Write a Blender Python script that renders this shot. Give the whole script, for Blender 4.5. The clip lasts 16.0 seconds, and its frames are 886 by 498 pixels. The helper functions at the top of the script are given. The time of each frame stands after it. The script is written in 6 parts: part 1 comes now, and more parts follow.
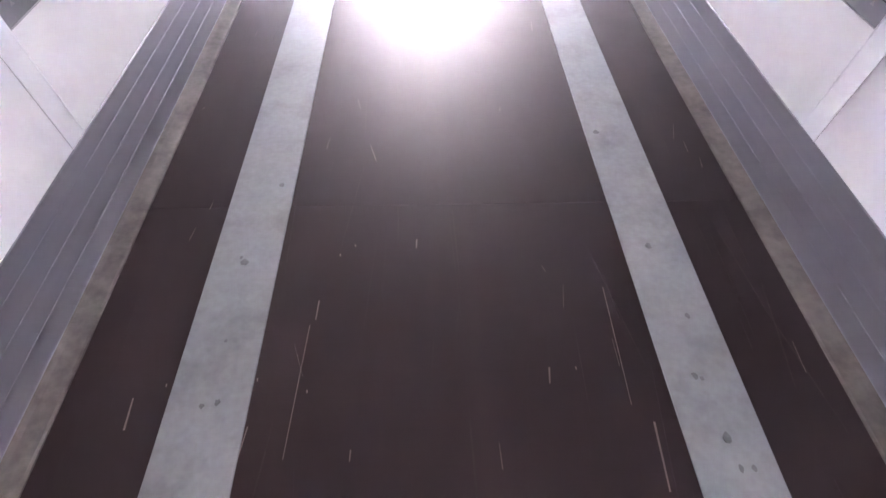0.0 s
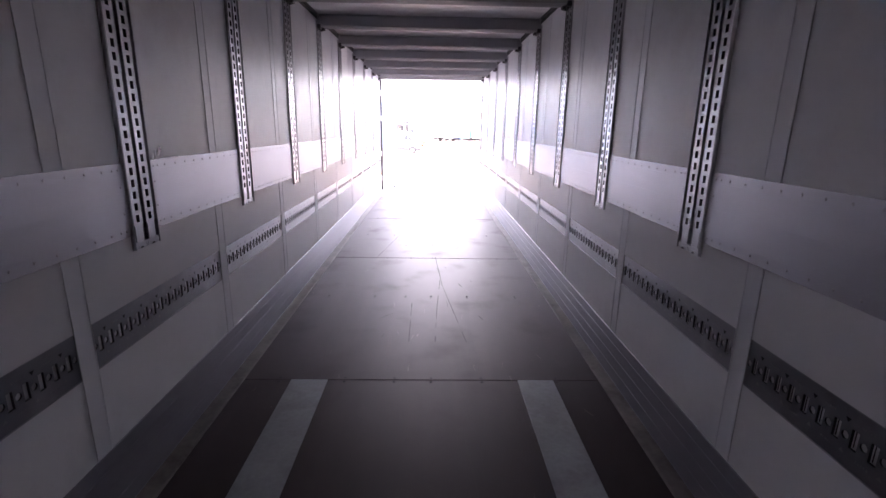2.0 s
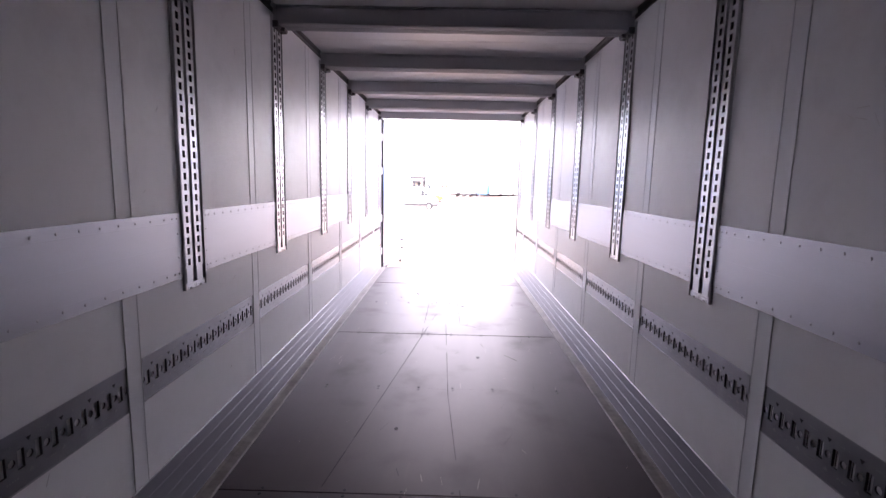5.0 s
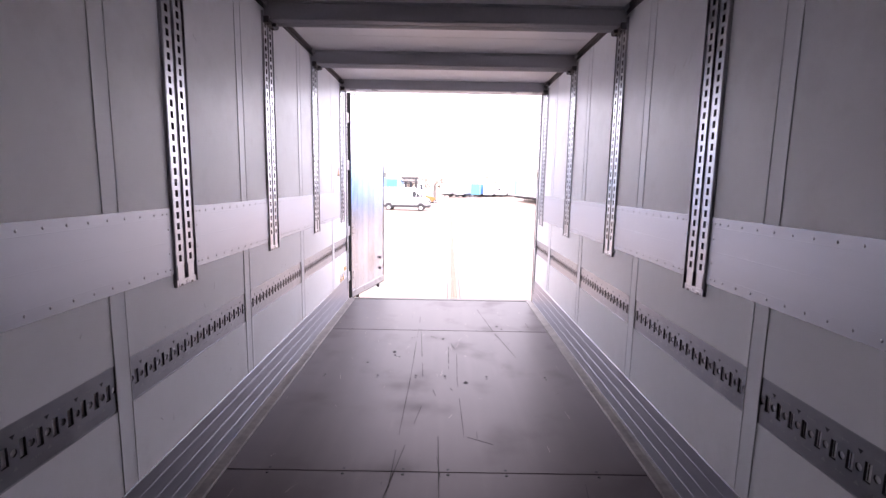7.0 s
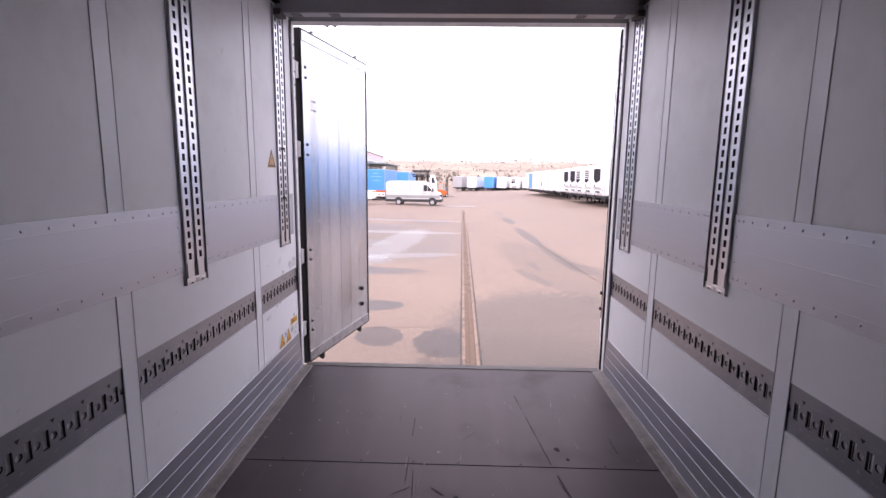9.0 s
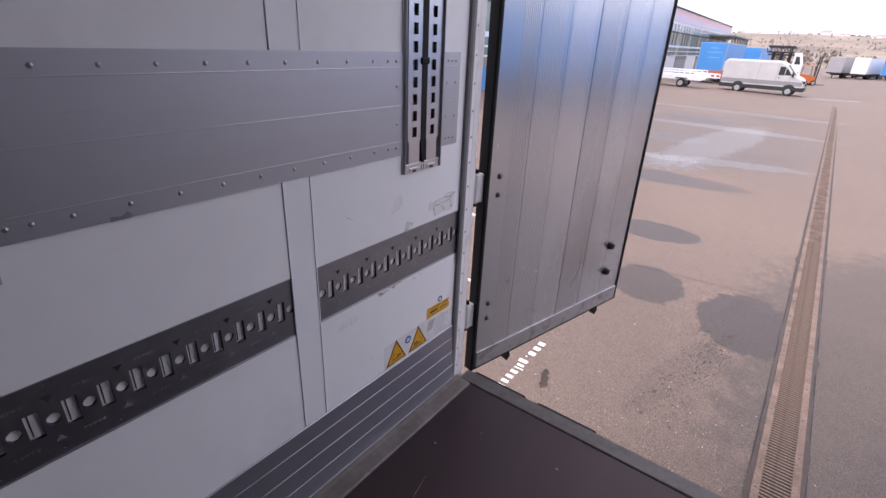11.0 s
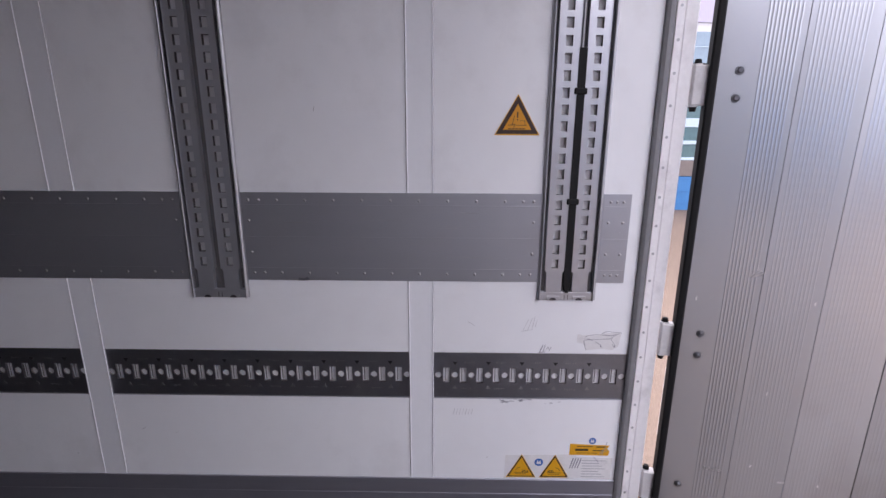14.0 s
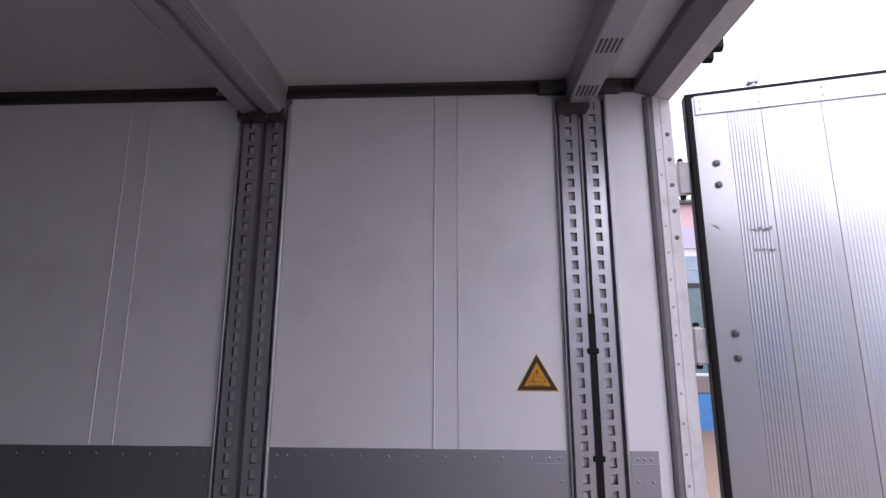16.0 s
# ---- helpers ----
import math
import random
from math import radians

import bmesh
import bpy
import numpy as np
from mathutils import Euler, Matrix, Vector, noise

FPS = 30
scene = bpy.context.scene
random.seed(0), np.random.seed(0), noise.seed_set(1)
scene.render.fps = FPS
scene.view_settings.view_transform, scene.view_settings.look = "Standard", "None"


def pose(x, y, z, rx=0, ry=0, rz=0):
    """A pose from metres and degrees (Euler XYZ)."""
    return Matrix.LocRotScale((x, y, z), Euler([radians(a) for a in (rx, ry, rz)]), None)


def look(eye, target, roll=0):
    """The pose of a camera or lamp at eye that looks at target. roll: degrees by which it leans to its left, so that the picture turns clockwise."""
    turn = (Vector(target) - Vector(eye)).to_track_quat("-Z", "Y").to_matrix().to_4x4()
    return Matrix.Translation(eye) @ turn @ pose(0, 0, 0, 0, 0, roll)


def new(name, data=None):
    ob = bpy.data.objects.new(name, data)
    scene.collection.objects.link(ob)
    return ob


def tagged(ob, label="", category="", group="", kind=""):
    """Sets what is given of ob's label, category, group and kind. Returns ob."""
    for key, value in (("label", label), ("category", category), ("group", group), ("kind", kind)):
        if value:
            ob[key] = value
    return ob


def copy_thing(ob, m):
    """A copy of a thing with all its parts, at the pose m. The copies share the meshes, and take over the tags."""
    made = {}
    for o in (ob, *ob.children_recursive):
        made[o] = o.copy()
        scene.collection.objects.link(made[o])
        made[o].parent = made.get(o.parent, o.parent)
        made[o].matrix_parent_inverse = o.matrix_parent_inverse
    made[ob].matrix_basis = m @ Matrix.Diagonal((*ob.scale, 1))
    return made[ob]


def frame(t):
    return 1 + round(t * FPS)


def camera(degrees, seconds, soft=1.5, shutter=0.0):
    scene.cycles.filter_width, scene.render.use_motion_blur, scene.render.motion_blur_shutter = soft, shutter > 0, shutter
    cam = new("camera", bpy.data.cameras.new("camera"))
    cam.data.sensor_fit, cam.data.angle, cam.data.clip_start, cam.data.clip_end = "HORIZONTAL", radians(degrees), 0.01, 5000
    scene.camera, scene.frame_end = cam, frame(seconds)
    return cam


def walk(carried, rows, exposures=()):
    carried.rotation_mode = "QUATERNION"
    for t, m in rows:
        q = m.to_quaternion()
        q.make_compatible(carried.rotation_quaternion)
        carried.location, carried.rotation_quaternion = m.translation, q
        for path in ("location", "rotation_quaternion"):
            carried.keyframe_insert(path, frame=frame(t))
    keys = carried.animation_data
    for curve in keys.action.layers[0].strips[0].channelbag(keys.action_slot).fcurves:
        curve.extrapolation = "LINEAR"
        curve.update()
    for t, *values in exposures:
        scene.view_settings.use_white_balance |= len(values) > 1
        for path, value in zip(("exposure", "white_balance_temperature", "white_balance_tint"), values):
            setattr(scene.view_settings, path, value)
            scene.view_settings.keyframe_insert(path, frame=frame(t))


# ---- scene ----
cam = camera(86.0, 16.0)
PATH = [
    (0, (-0.096, -12.845, 1.359), (-0.027, -11.646, -0.240), 1.63),
    (0.5, (-0.067, -12.828, 1.436), (-0.025, -11.385, 0.052), 1.62),
    (1, (-0.016, -12.708, 1.487), (0.010, -11.025, 0.406), 1.51),
    (1.5, (-0.018, -12.407, 1.568), (0.017, -10.559, 0.802), 1.59),
    (2, (0.044, -12.019, 1.580), (0.093, -10.082, 1.081), 0.96),
    (2.5, (0.149, -11.544, 1.612), (0.148, -9.581, 1.232), 0.76),
    (3, (0.127, -10.989, 1.621), (0.137, -9.012, 1.318), 0.66),
    (3.5, (0.140, -10.386, 1.598), (0.143, -8.405, 1.323), 0.19),
    (4, (0.086, -9.774, 1.584), (0.064, -7.795, 1.299), 0.82),
    (6.5, (-0.016, -6.743, 1.559), (-0.025, -4.761, 1.292), 1.85),
    (7, (0.002, -6.135, 1.547), (0.008, -4.154, 1.271), 1.02),
    (7.5, (0.006, -5.529, 1.560), (0.010, -3.546, 1.305), 1.18),
    (8, (0.005, -4.900, 1.567), (0.034, -2.918, 1.307), 1.25),
    (8.2, (0.010, -4.653, 1.566), (0.046, -2.671, 1.306), 1.20),
    (10.3, (-0.114, -2.171, 1.516), (-0.717, -0.342, 0.977), 1.19),
    (10.5, (-0.151, -1.967, 1.495), (-0.888, -0.206, 0.900), 1.56),
    (11, (-0.223, -1.480, 1.452), (-1.305, -0.006, 0.643), 2.62),
    (11.5, (-0.326, -1.086, 1.411), (-1.650, -0.040, 0.338), 4.36),
    (12, (-0.241, -0.838, 1.393), (-1.745, -0.268, 0.205), 3.62),
    (12.5, (-0.091, -0.747, 1.438), (-1.702, -0.399, 0.304), 3.00),
    (13, (0.062, -0.717, 1.506), (-1.671, -0.504, 0.532), 1.78),
    (13.5, (0.223, -0.648, 1.547), (-1.622, -0.569, 0.778), 0.87),
    (14, (0.337, -0.657, 1.625), (-1.600, -0.682, 1.127), 0.26),
    (14.5, (0.400, -0.673, 1.694), (-1.587, -0.759, 1.488), 0.13),
    (15, (0.441, -0.686, 1.714), (-1.555, -0.767, 1.810), 0.45),
    (15.5, (0.447, -0.687, 1.758), (-1.534, -0.777, 2.017), 0.34),
    (16, (0.459, -0.691, 1.776), (-1.504, -0.777, 2.147), 0.03),
]

# ---- world, sun, exposure ----
STOPS = [(0, 8.35, 6750, 27), (0.5, 7.75, 6700, 26), (1.0, 6.48, 6550, 25), (1.5, 5.05, 6550, 26), (2.0, 4.70, 6500, 28), (3.0, 4.56, 6500, 28),
         (4.2, 4.40, 6550, 28), (6.3, 3.6, 6600, 28), (7.5, 2.97, 6600, 29), (8.2, 2.55, 6600, 29), (10.3, 1.1, 6450, 24), (11.0, 1.32, 6400, 23), (11.5, 1.78, 6400, 20),
         (12.0, 2.05, 6300, 17), (12.5, 2.35, 6350, 16), (13.0, 2.2, 6400, 17), (14.5, 1.79, 6600, 23), (16, 1.68, 6550, 25)]
scene.cycles.diffuse_bounces = 10
walk(cam, [(t, look(eye, target, roll)) for t, eye, target, roll in PATH], STOPS)

world = bpy.data.worlds.new("overcast_sky")
scene.world = world
world.use_nodes = True
wn, wl = world.node_tree.nodes, world.node_tree.links
wn.clear()
w_out = wn.new("ShaderNodeOutputWorld")
w_sky = wn.new("ShaderNodeTexSky")
w_sky.sky_type, w_sky.sun_disc = "NISHITA", False
w_sky.sun_elevation, w_sky.sun_rotation = radians(58), radians(222)
w_bg_sky = wn.new("ShaderNodeBackground")
w_bg_sky.inputs[1].default_value = 0.10
wl.new(w_sky.outputs[0], w_bg_sky.inputs[0])
w_tc = wn.new("ShaderNodeTexCoord")
w_map = wn.new("ShaderNodeMapping")
w_map.inputs["Scale"].default_value = (1.0, 1.0, 3.2)
wl.new(w_tc.outputs["Generated"], w_map.inputs[0])
w_noise = wn.new("ShaderNodeTexNoise")
w_noise.inputs["Scale"].default_value, w_noise.inputs["Detail"].default_value = 3.4, 5.0
wl.new(w_map.outputs[0], w_noise.inputs[0])
w_ramp = wn.new("ShaderNodeValToRGB")
w_ramp.color_ramp.elements[0].position, w_ramp.color_ramp.elements[0].color = 0.36, (0.34, 0.36, 0.42, 1)
w_ramp.color_ramp.elements[1].position, w_ramp.color_ramp.elements[1].color = 0.70, (1.0, 0.985, 0.99, 1)
wl.new(w_noise.outputs[0], w_ramp.inputs[0])
w_bg_cloud = wn.new("ShaderNodeBackground")
wl.new(w_ramp.outputs[0], w_bg_cloud.inputs[0])
w_sep = wn.new("ShaderNodeSeparateXYZ")
wl.new(w_tc.outputs["Generated"], w_sep.inputs[0])
w_rise = wn.new("ShaderNodeMapRange")
w_rise.inputs["To Min"].default_value, w_rise.inputs["To Max"].default_value = 0.92, 2.1
wl.new(w_sep.outputs["Z"], w_rise.inputs[0])
wl.new(w_rise.outputs[0], w_bg_cloud.inputs[1])
w_mix = wn.new("ShaderNodeMixShader")
w_mix.inputs[0].default_value = 0.82
wl.new(w_bg_sky.outputs[0], w_mix.inputs[1])
wl.new(w_bg_cloud.outputs[0], w_mix.inputs[2])
wl.new(w_mix.outputs[0], w_out.inputs[0])

sun = new("sun", bpy.data.lights.new("sun", "SUN"))
sun.data.energy, sun.data.angle, sun.data.color = 1.1, radians(45), (1.0, 0.96, 0.90)
sun.matrix_world = look((-10, -11, 24), (0, 0, 0))

# ---- materials ----
def material(name, base, rough=0.5, metal=0.0, vary=0.12, scale=6.0, fine=60.0, bump=0.0, stretch=(1, 1, 1), rough_vary=0.025,
             tint=None, coat=0.0, dirt=0.0, dirt_color=(0.08, 0.07, 0.06), dirt_scale=2.0, spec=0.5, dirt_detail=8.0):
    m = bpy.data.materials.new(name)
    m.use_nodes = True
    n, l = m.node_tree.nodes, m.node_tree.links
    b = n["Principled BSDF"]
    tc = n.new("ShaderNodeTexCoord")
    mp = n.new("ShaderNodeMapping")
    mp.inputs["Scale"].default_value = stretch
    l.new(tc.outputs["Object"], mp.inputs[0])
    big, small = n.new("ShaderNodeTexNoise"), n.new("ShaderNodeTexNoise")
    for tex, s, d in ((big, scale, 4.0), (small, fine, 3.0)):
        tex.inputs["Scale"].default_value, tex.inputs["Detail"].default_value = s, d
        l.new(mp.outputs[0], tex.inputs[0])
    mixf = n.new("ShaderNodeMath")
    mixf.operation = "MULTIPLY_ADD"
    mixf.inputs[1].default_value = 0.4
    l.new(small.outputs[0], mixf.inputs[0])
    half = n.new("ShaderNodeMath")
    half.operation = "MULTIPLY"
    half.inputs[1].default_value = 0.6
    l.new(big.outputs[0], half.inputs[0])
    l.new(half.outputs[0], mixf.inputs[2])
    ramp = n.new("ShaderNodeValToRGB")
    lo = [c * (1 - vary) for c in base]
    hi = [min(1, c * (1 + vary)) for c in (tint or base)]
    ramp.color_ramp.elements[0].position, ramp.color_ramp.elements[0].color = 0.3, (*lo, 1)
    ramp.color_ramp.elements[1].position, ramp.color_ramp.elements[1].color = 0.7, (*hi, 1)
    l.new(mixf.outputs[0], ramp.inputs[0])
    color = ramp.outputs[0]
    if dirt > 0:
        dn = n.new("ShaderNodeTexNoise")
        dn.inputs["Scale"].default_value, dn.inputs["Detail"].default_value, dn.inputs["Roughness"].default_value = dirt_scale, dirt_detail, 0.65
        l.new(tc.outputs["Object"], dn.inputs[0])
        dr = n.new("ShaderNodeMapRange")
        dr.inputs["From Min"].default_value, dr.inputs["From Max"].default_value, dr.inputs["To Max"].default_value = 0.52, 0.8, dirt
        l.new(dn.outputs[0], dr.inputs[0])
        mx = n.new("ShaderNodeMix")
        mx.data_type = "RGBA"
        l.new(dr.outputs[0], mx.inputs[0])
        l.new(color, mx.inputs[6])
        mx.inputs[7].default_value = (*dirt_color, 1)
        color = mx.outputs[2]
    l.new(color, b.inputs["Base Color"])
    rr = n.new("ShaderNodeMapRange")
    rr.inputs["From Min"].default_value, rr.inputs["From Max"].default_value = 0.3, 0.7
    rr.inputs["To Min"].default_value, rr.inputs["To Max"].default_value = max(0.02, rough - rough_vary), min(1, rough + rough_vary)
    l.new(mixf.outputs[0], rr.inputs[0])
    l.new(rr.outputs[0], b.inputs["Roughness"])
    b.inputs["Metallic"].default_value = metal
    b.inputs["Specular IOR Level"].default_value = spec
    b.inputs["Coat Weight"].default_value = coat
    if bump > 0:
        bp = n.new("ShaderNodeBump")
        bp.inputs["Strength"].default_value, bp.inputs["Distance"].default_value = bump, 0.004
        l.new(small.outputs[0], bp.inputs["Height"])
        l.new(bp.outputs[0], b.inputs["Normal"])
    return m


M_PANEL = material("white_wall_panel", (0.885, 0.90, 0.92), 0.42, 0, 0.025, 0.8, 12, 0.0, rough_vary=0.02, spec=0.42, dirt=0.7, dirt_color=(0.66, 0.66, 0.67), dirt_scale=1.7)
M_STRIP = material("white_cover_strip", (0.865, 0.885, 0.915), 0.36, 0, 0.02, 2, 50, rough_vary=0.015, spec=0.55)
M_SEAL = material("grey_joint_seal", (0.38, 0.38, 0.39), 0.6, 0, 0.15, 4, 40)
M_ALU = material("brushed_aluminium", (0.46, 0.47, 0.505), 0.43, 0.85, 0.025, 0.5, 6, 0.0, stretch=(1, 0.4, 4), rough_vary=0.01)
M_POST = material("galvanised_post", (0.57, 0.58, 0.61), 0.30, 0.82, 0.05, 3, 30, 0.0, rough_vary=0.015)
M_LIP = material("galvanised_lip", (0.47, 0.475, 0.50), 0.45, 0.7, 0.05, 3, 30, 0.0, rough_vary=0.015)
M_RAIL = material("galvanised_rail", (0.29, 0.30, 0.33), 0.40, 0.95, 0.08, 2, 14, 0.0, rough_vary=0.02, dirt=0.55, dirt_color=(0.50, 0.50, 0.53), dirt_scale=4.5)
M_RAIL.node_tree.nodes["Principled BSDF"].inputs["Coat Weight"].default_value = 0.6
M_RAIL.node_tree.nodes["Principled BSDF"].inputs["Coat Roughness"].default_value = 0.36
# the recess shade behind each post is put into this darker zinc
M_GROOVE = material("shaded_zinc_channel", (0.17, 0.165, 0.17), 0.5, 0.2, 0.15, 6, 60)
# pocket floors: light falling into the holes is put into a pale colour
M_POCKET = material("lit_pocket_zinc", (0.84, 0.84, 0.86), 0.45, 0.0, 0.08, 9, 60)
# one stamped zinc in a lit and a shaded tone, light painted in
M_STAMP = material("lit_stamped_zinc", (0.40, 0.40, 0.42), 0.5, 0.6, 0.2, 9, 60)
M_NOTCH = material("shaded_stamped_zinc", (0.045, 0.045, 0.05), 0.55, 0.3, 0.1, 9, 60)
M_SKIRT = material("skirting_aluminium", (0.32, 0.325, 0.37), 0.36, 0.65, 0.06, 1.2, 14, 0.0, stretch=(1, 0.3, 3), dirt=0.15, dirt_scale=1.2, rough_vary=0.015)
M_SILL = material("rear_sill_steel", (0.078, 0.070, 0.065), 0.6, 0.1, 0.35, 6, 40, 0.15, dirt=0.95, dirt_scale=7, dirt_color=(0.125, 0.112, 0.102))
M_EDGE = material("floor_edge_steel", (0.140, 0.123, 0.113), 0.58, 0.1, 0.40, 5, 30, 0.15, dirt=0.8, dirt_scale=5.5, dirt_color=(0.04, 0.031, 0.026))
M_CEIL = material("ceiling_panel", (0.66, 0.65, 0.66), 0.4, 0, 0.05, 1.5, 30)
M_BEAM = material("roof_beam_aluminium", (0.42, 0.42, 0.44), 0.42, 0.35, 0.08, 3, 50)
# dark profiles; also paints the shade on the side walls of holes
M_DARK = material("dark_profile_and_hole_shade", (0.06, 0.055, 0.06), 0.5, 0.1, 0.2, 6, 60)
M_RUBBER = material("black_rubber", (0.011, 0.011, 0.012), 0.7, 0, 0.25, 10, 80, 0.1, spec=0.25)
M_GASKET = material("grey_gasket", (0.19, 0.19, 0.20), 0.6, 0, 0.15, 8, 60)
M_FRAME = material("white_frame_paint", (0.86, 0.85, 0.855), 0.38, 0.0, 0.06, 5, 60, 0.03, dirt=0.4, dirt_scale=9, dirt_color=(0.25, 0.23, 0.22))
M_DOOR = material("door_aluminium", (0.62, 0.64, 0.675), 0.22, 0.72, 0.03, 0.8, 5, 0.0, stretch=(1, 1, 0.35), rough_vary=0.02, dirt=0.85, dirt_scale=1.0, dirt_color=(0.40, 0.365, 0.35), dirt_detail=4)
n, l = M_DOOR.node_tree.nodes, M_DOOR.node_tree.links
bsdf = n["Principled BSDF"]
# plank reflections differ; a random brightness per plank is put into the colour
plank_tone = n.new("ShaderNodeMapRange")
plank_tone.inputs["To Min"].default_value, plank_tone.inputs["To Max"].default_value = 0.86, 1.14
l.new(n.new("ShaderNodeObjectInfo").outputs["Random"], plank_tone.inputs[0])
toned = n.new("ShaderNodeVectorMath")
toned.operation = "SCALE"
l.new(bsdf.inputs["Base Color"].links[0].from_socket, toned.inputs[0])
l.new(plank_tone.outputs[0], toned.inputs["Scale"])
l.new(toned.outputs[0], bsdf.inputs["Base Color"])
M_TRIM = material("grimy_door_trim", (0.42, 0.42, 0.43), 0.40, 0.5, 0.15, 4, 40, 0.05, stretch=(1, 0.4, 1), dirt=0.95, dirt_scale=11, dirt_color=(0.075, 0.062, 0.055))
M_BOLT = material("dark_zinc_bolt", (0.16, 0.165, 0.18), 0.4, 0.8, 0.15, 40, 120)
M_ZINC = material("zinc_steel", (0.45, 0.45, 0.46), 0.35, 0.9, 0.1, 12, 80)
M_PLATE = material("floor_strip_plate", (0.29, 0.31, 0.315), 0.45, 0.5, 0.14, 5, 40, 0.03, dirt=0.85, dirt_scale=3.2, dirt_color=(0.15, 0.15, 0.15), dirt_detail=5)
M_YELLOW = material("warning_yellow", (0.75, 0.38, 0.015), 0.4, 0, 0.06, 20, 90)
M_BLACK = material("print_black", (0.02, 0.02, 0.02), 0.45, 0, 0.1, 20, 90)
M_BLUE = material("sign_blue", (0.02, 0.13, 0.45), 0.4, 0, 0.06, 20, 90)
M_PAPER = material("white_sticker", (0.78, 0.78, 0.78), 0.5, 0, 0.05, 20, 90, dirt=0.3, dirt_scale=25, dirt_color=(0.3, 0.3, 0.3))


def floor_material():
    """Film-faced plywood: dark red-brown, satin, with long soft scuffs and dust."""
    m = material("film_faced_plywood", (0.0170, 0.0112, 0.0115), 0.36, 0, 0.18, 0.9, 5, 0.0, rough_vary=0.03)
    n, l = m.node_tree.nodes, m.node_tree.links
    b = n["Principled BSDF"]
    base = b.inputs["Base Color"].links[0].from_socket
    tc = n.new("ShaderNodeTexCoord")
    total = None
    for stretch, scale, detail, lo, hi, amount in (((5.0, 0.30, 1), 1.0, 2, 0.45, 0.85, 0.22), ((1, 1, 1), 0.55, 3, 0.35, 0.85, 0.30), ((9, 1.3, 1), 1.3, 4, 0.62, 0.85, 0.20)):
        mp = n.new("ShaderNodeMapping")
        mp.inputs["Scale"].default_value = stretch
        mp.inputs["Rotation"].default_value = (0, 0, 0.04)
        l.new(tc.outputs["Object"], mp.inputs[0])
        v = n.new("ShaderNodeTexNoise")
        v.inputs["Scale"].default_value, v.inputs["Detail"].default_value = scale, detail
        l.new(mp.outputs[0], v.inputs[0])
        r = n.new("ShaderNodeMapRange")
        r.interpolation_type = "SMOOTHSTEP"
        r.inputs["From Min"].default_value, r.inputs["From Max"].default_value, r.inputs["To Max"].default_value = lo, hi, amount
        l.new(v.outputs[0], r.inputs[0])
        if total is None:
            total = r.outputs[0]
        else:
            add = n.new("ShaderNodeMath")
            add.operation, add.use_clamp = "ADD", True
            l.new(total, add.inputs[0])
            l.new(r.outputs[0], add.inputs[1])
            total = add.outputs[0]
    mx = n.new("ShaderNodeMix")
    mx.data_type = "RGBA"
    l.new(total, mx.inputs[0])
    l.new(base, mx.inputs[6])
    mx.inputs[7].default_value = (0.062, 0.041, 0.039, 1)
    v = n.new("ShaderNodeTexNoise")
    v.inputs["Scale"].default_value, v.inputs["Detail"].default_value = 2.2, 4
    l.new(tc.outputs["Object"], v.inputs[0])
    r = n.new("ShaderNodeMapRange")
    r.interpolation_type = "SMOOTHSTEP"
    r.inputs["From Min"].default_value, r.inputs["From Max"].default_value, r.inputs["To Max"].default_value = 0.50, 0.80, 0.6
    l.new(v.outputs[0], r.inputs[0])
    grime = n.new("ShaderNodeMix")
    grime.data_type = "RGBA"
    l.new(r.outputs[0], grime.inputs[0])
    l.new(mx.outputs[2], grime.inputs[6])
    grime.inputs[7].default_value = (0.019, 0.0125, 0.013, 1)
    l.new(grime.outputs[2], b.inputs["Base Color"])
    dull = n.new("ShaderNodeMapRange")
    dull.inputs["To Min"].default_value, dull.inputs["To Max"].default_value = 0.46, 0.68
    l.new(r.outputs[0], dull.inputs[0])
    l.new(dull.outputs[0], b.inputs["Roughness"])
    b.inputs["Specular IOR Level"].default_value = 0.33
    b.inputs["Specular Tint"].default_value = (1.0, 0.78, 0.85, 1)
    return m


M_FLOOR = floor_material()


# ---- building helpers ----
def box(bm, x0, x1, y0, y1, z0, z1, bevel=0.0, mat=0):
    """Adds a box between two corners; bevel rounds its edges."""
    r = bmesh.ops.create_cube(bm, size=1.0)
    c = Vector(((x0 + x1) / 2, (y0 + y1) / 2, (z0 + z1) / 2))
    s = Vector((abs(x1 - x0), abs(y1 - y0), abs(z1 - z0)))
    for v in r["verts"]:
        v.co = Vector((v.co.x * s.x, v.co.y * s.y, v.co.z * s.z)) + c
    faces = {f for v in r["verts"] for f in v.link_faces}
    for f in faces:
        f.material_index = mat
    if bevel > 0:
        edges = list({e for v in r["verts"] for e in v.link_edges})
        bmesh.ops.bevel(bm, geom=edges, offset=bevel, segments=1, affect="EDGES", profile=0.5)


def cyl(bm, p0, p1, r0, r1=None, seg=16, mat=0, caps=True):
    """Adds a cylinder or cone from p0 to p1."""
    p0, p1 = Vector(p0), Vector(p1)
    d = p1 - p0
    m = Matrix.Translation((p0 + p1) / 2) @ d.to_track_quat("Z", "Y").to_matrix().to_4x4()
    r = bmesh.ops.create_cone(bm, cap_ends=caps, segments=seg, radius1=r0, radius2=r0 if r1 is None else r1, depth=d.length, matrix=m)
    for f in {f for v in r["verts"] for f in v.link_faces}:
        f.material_index = mat


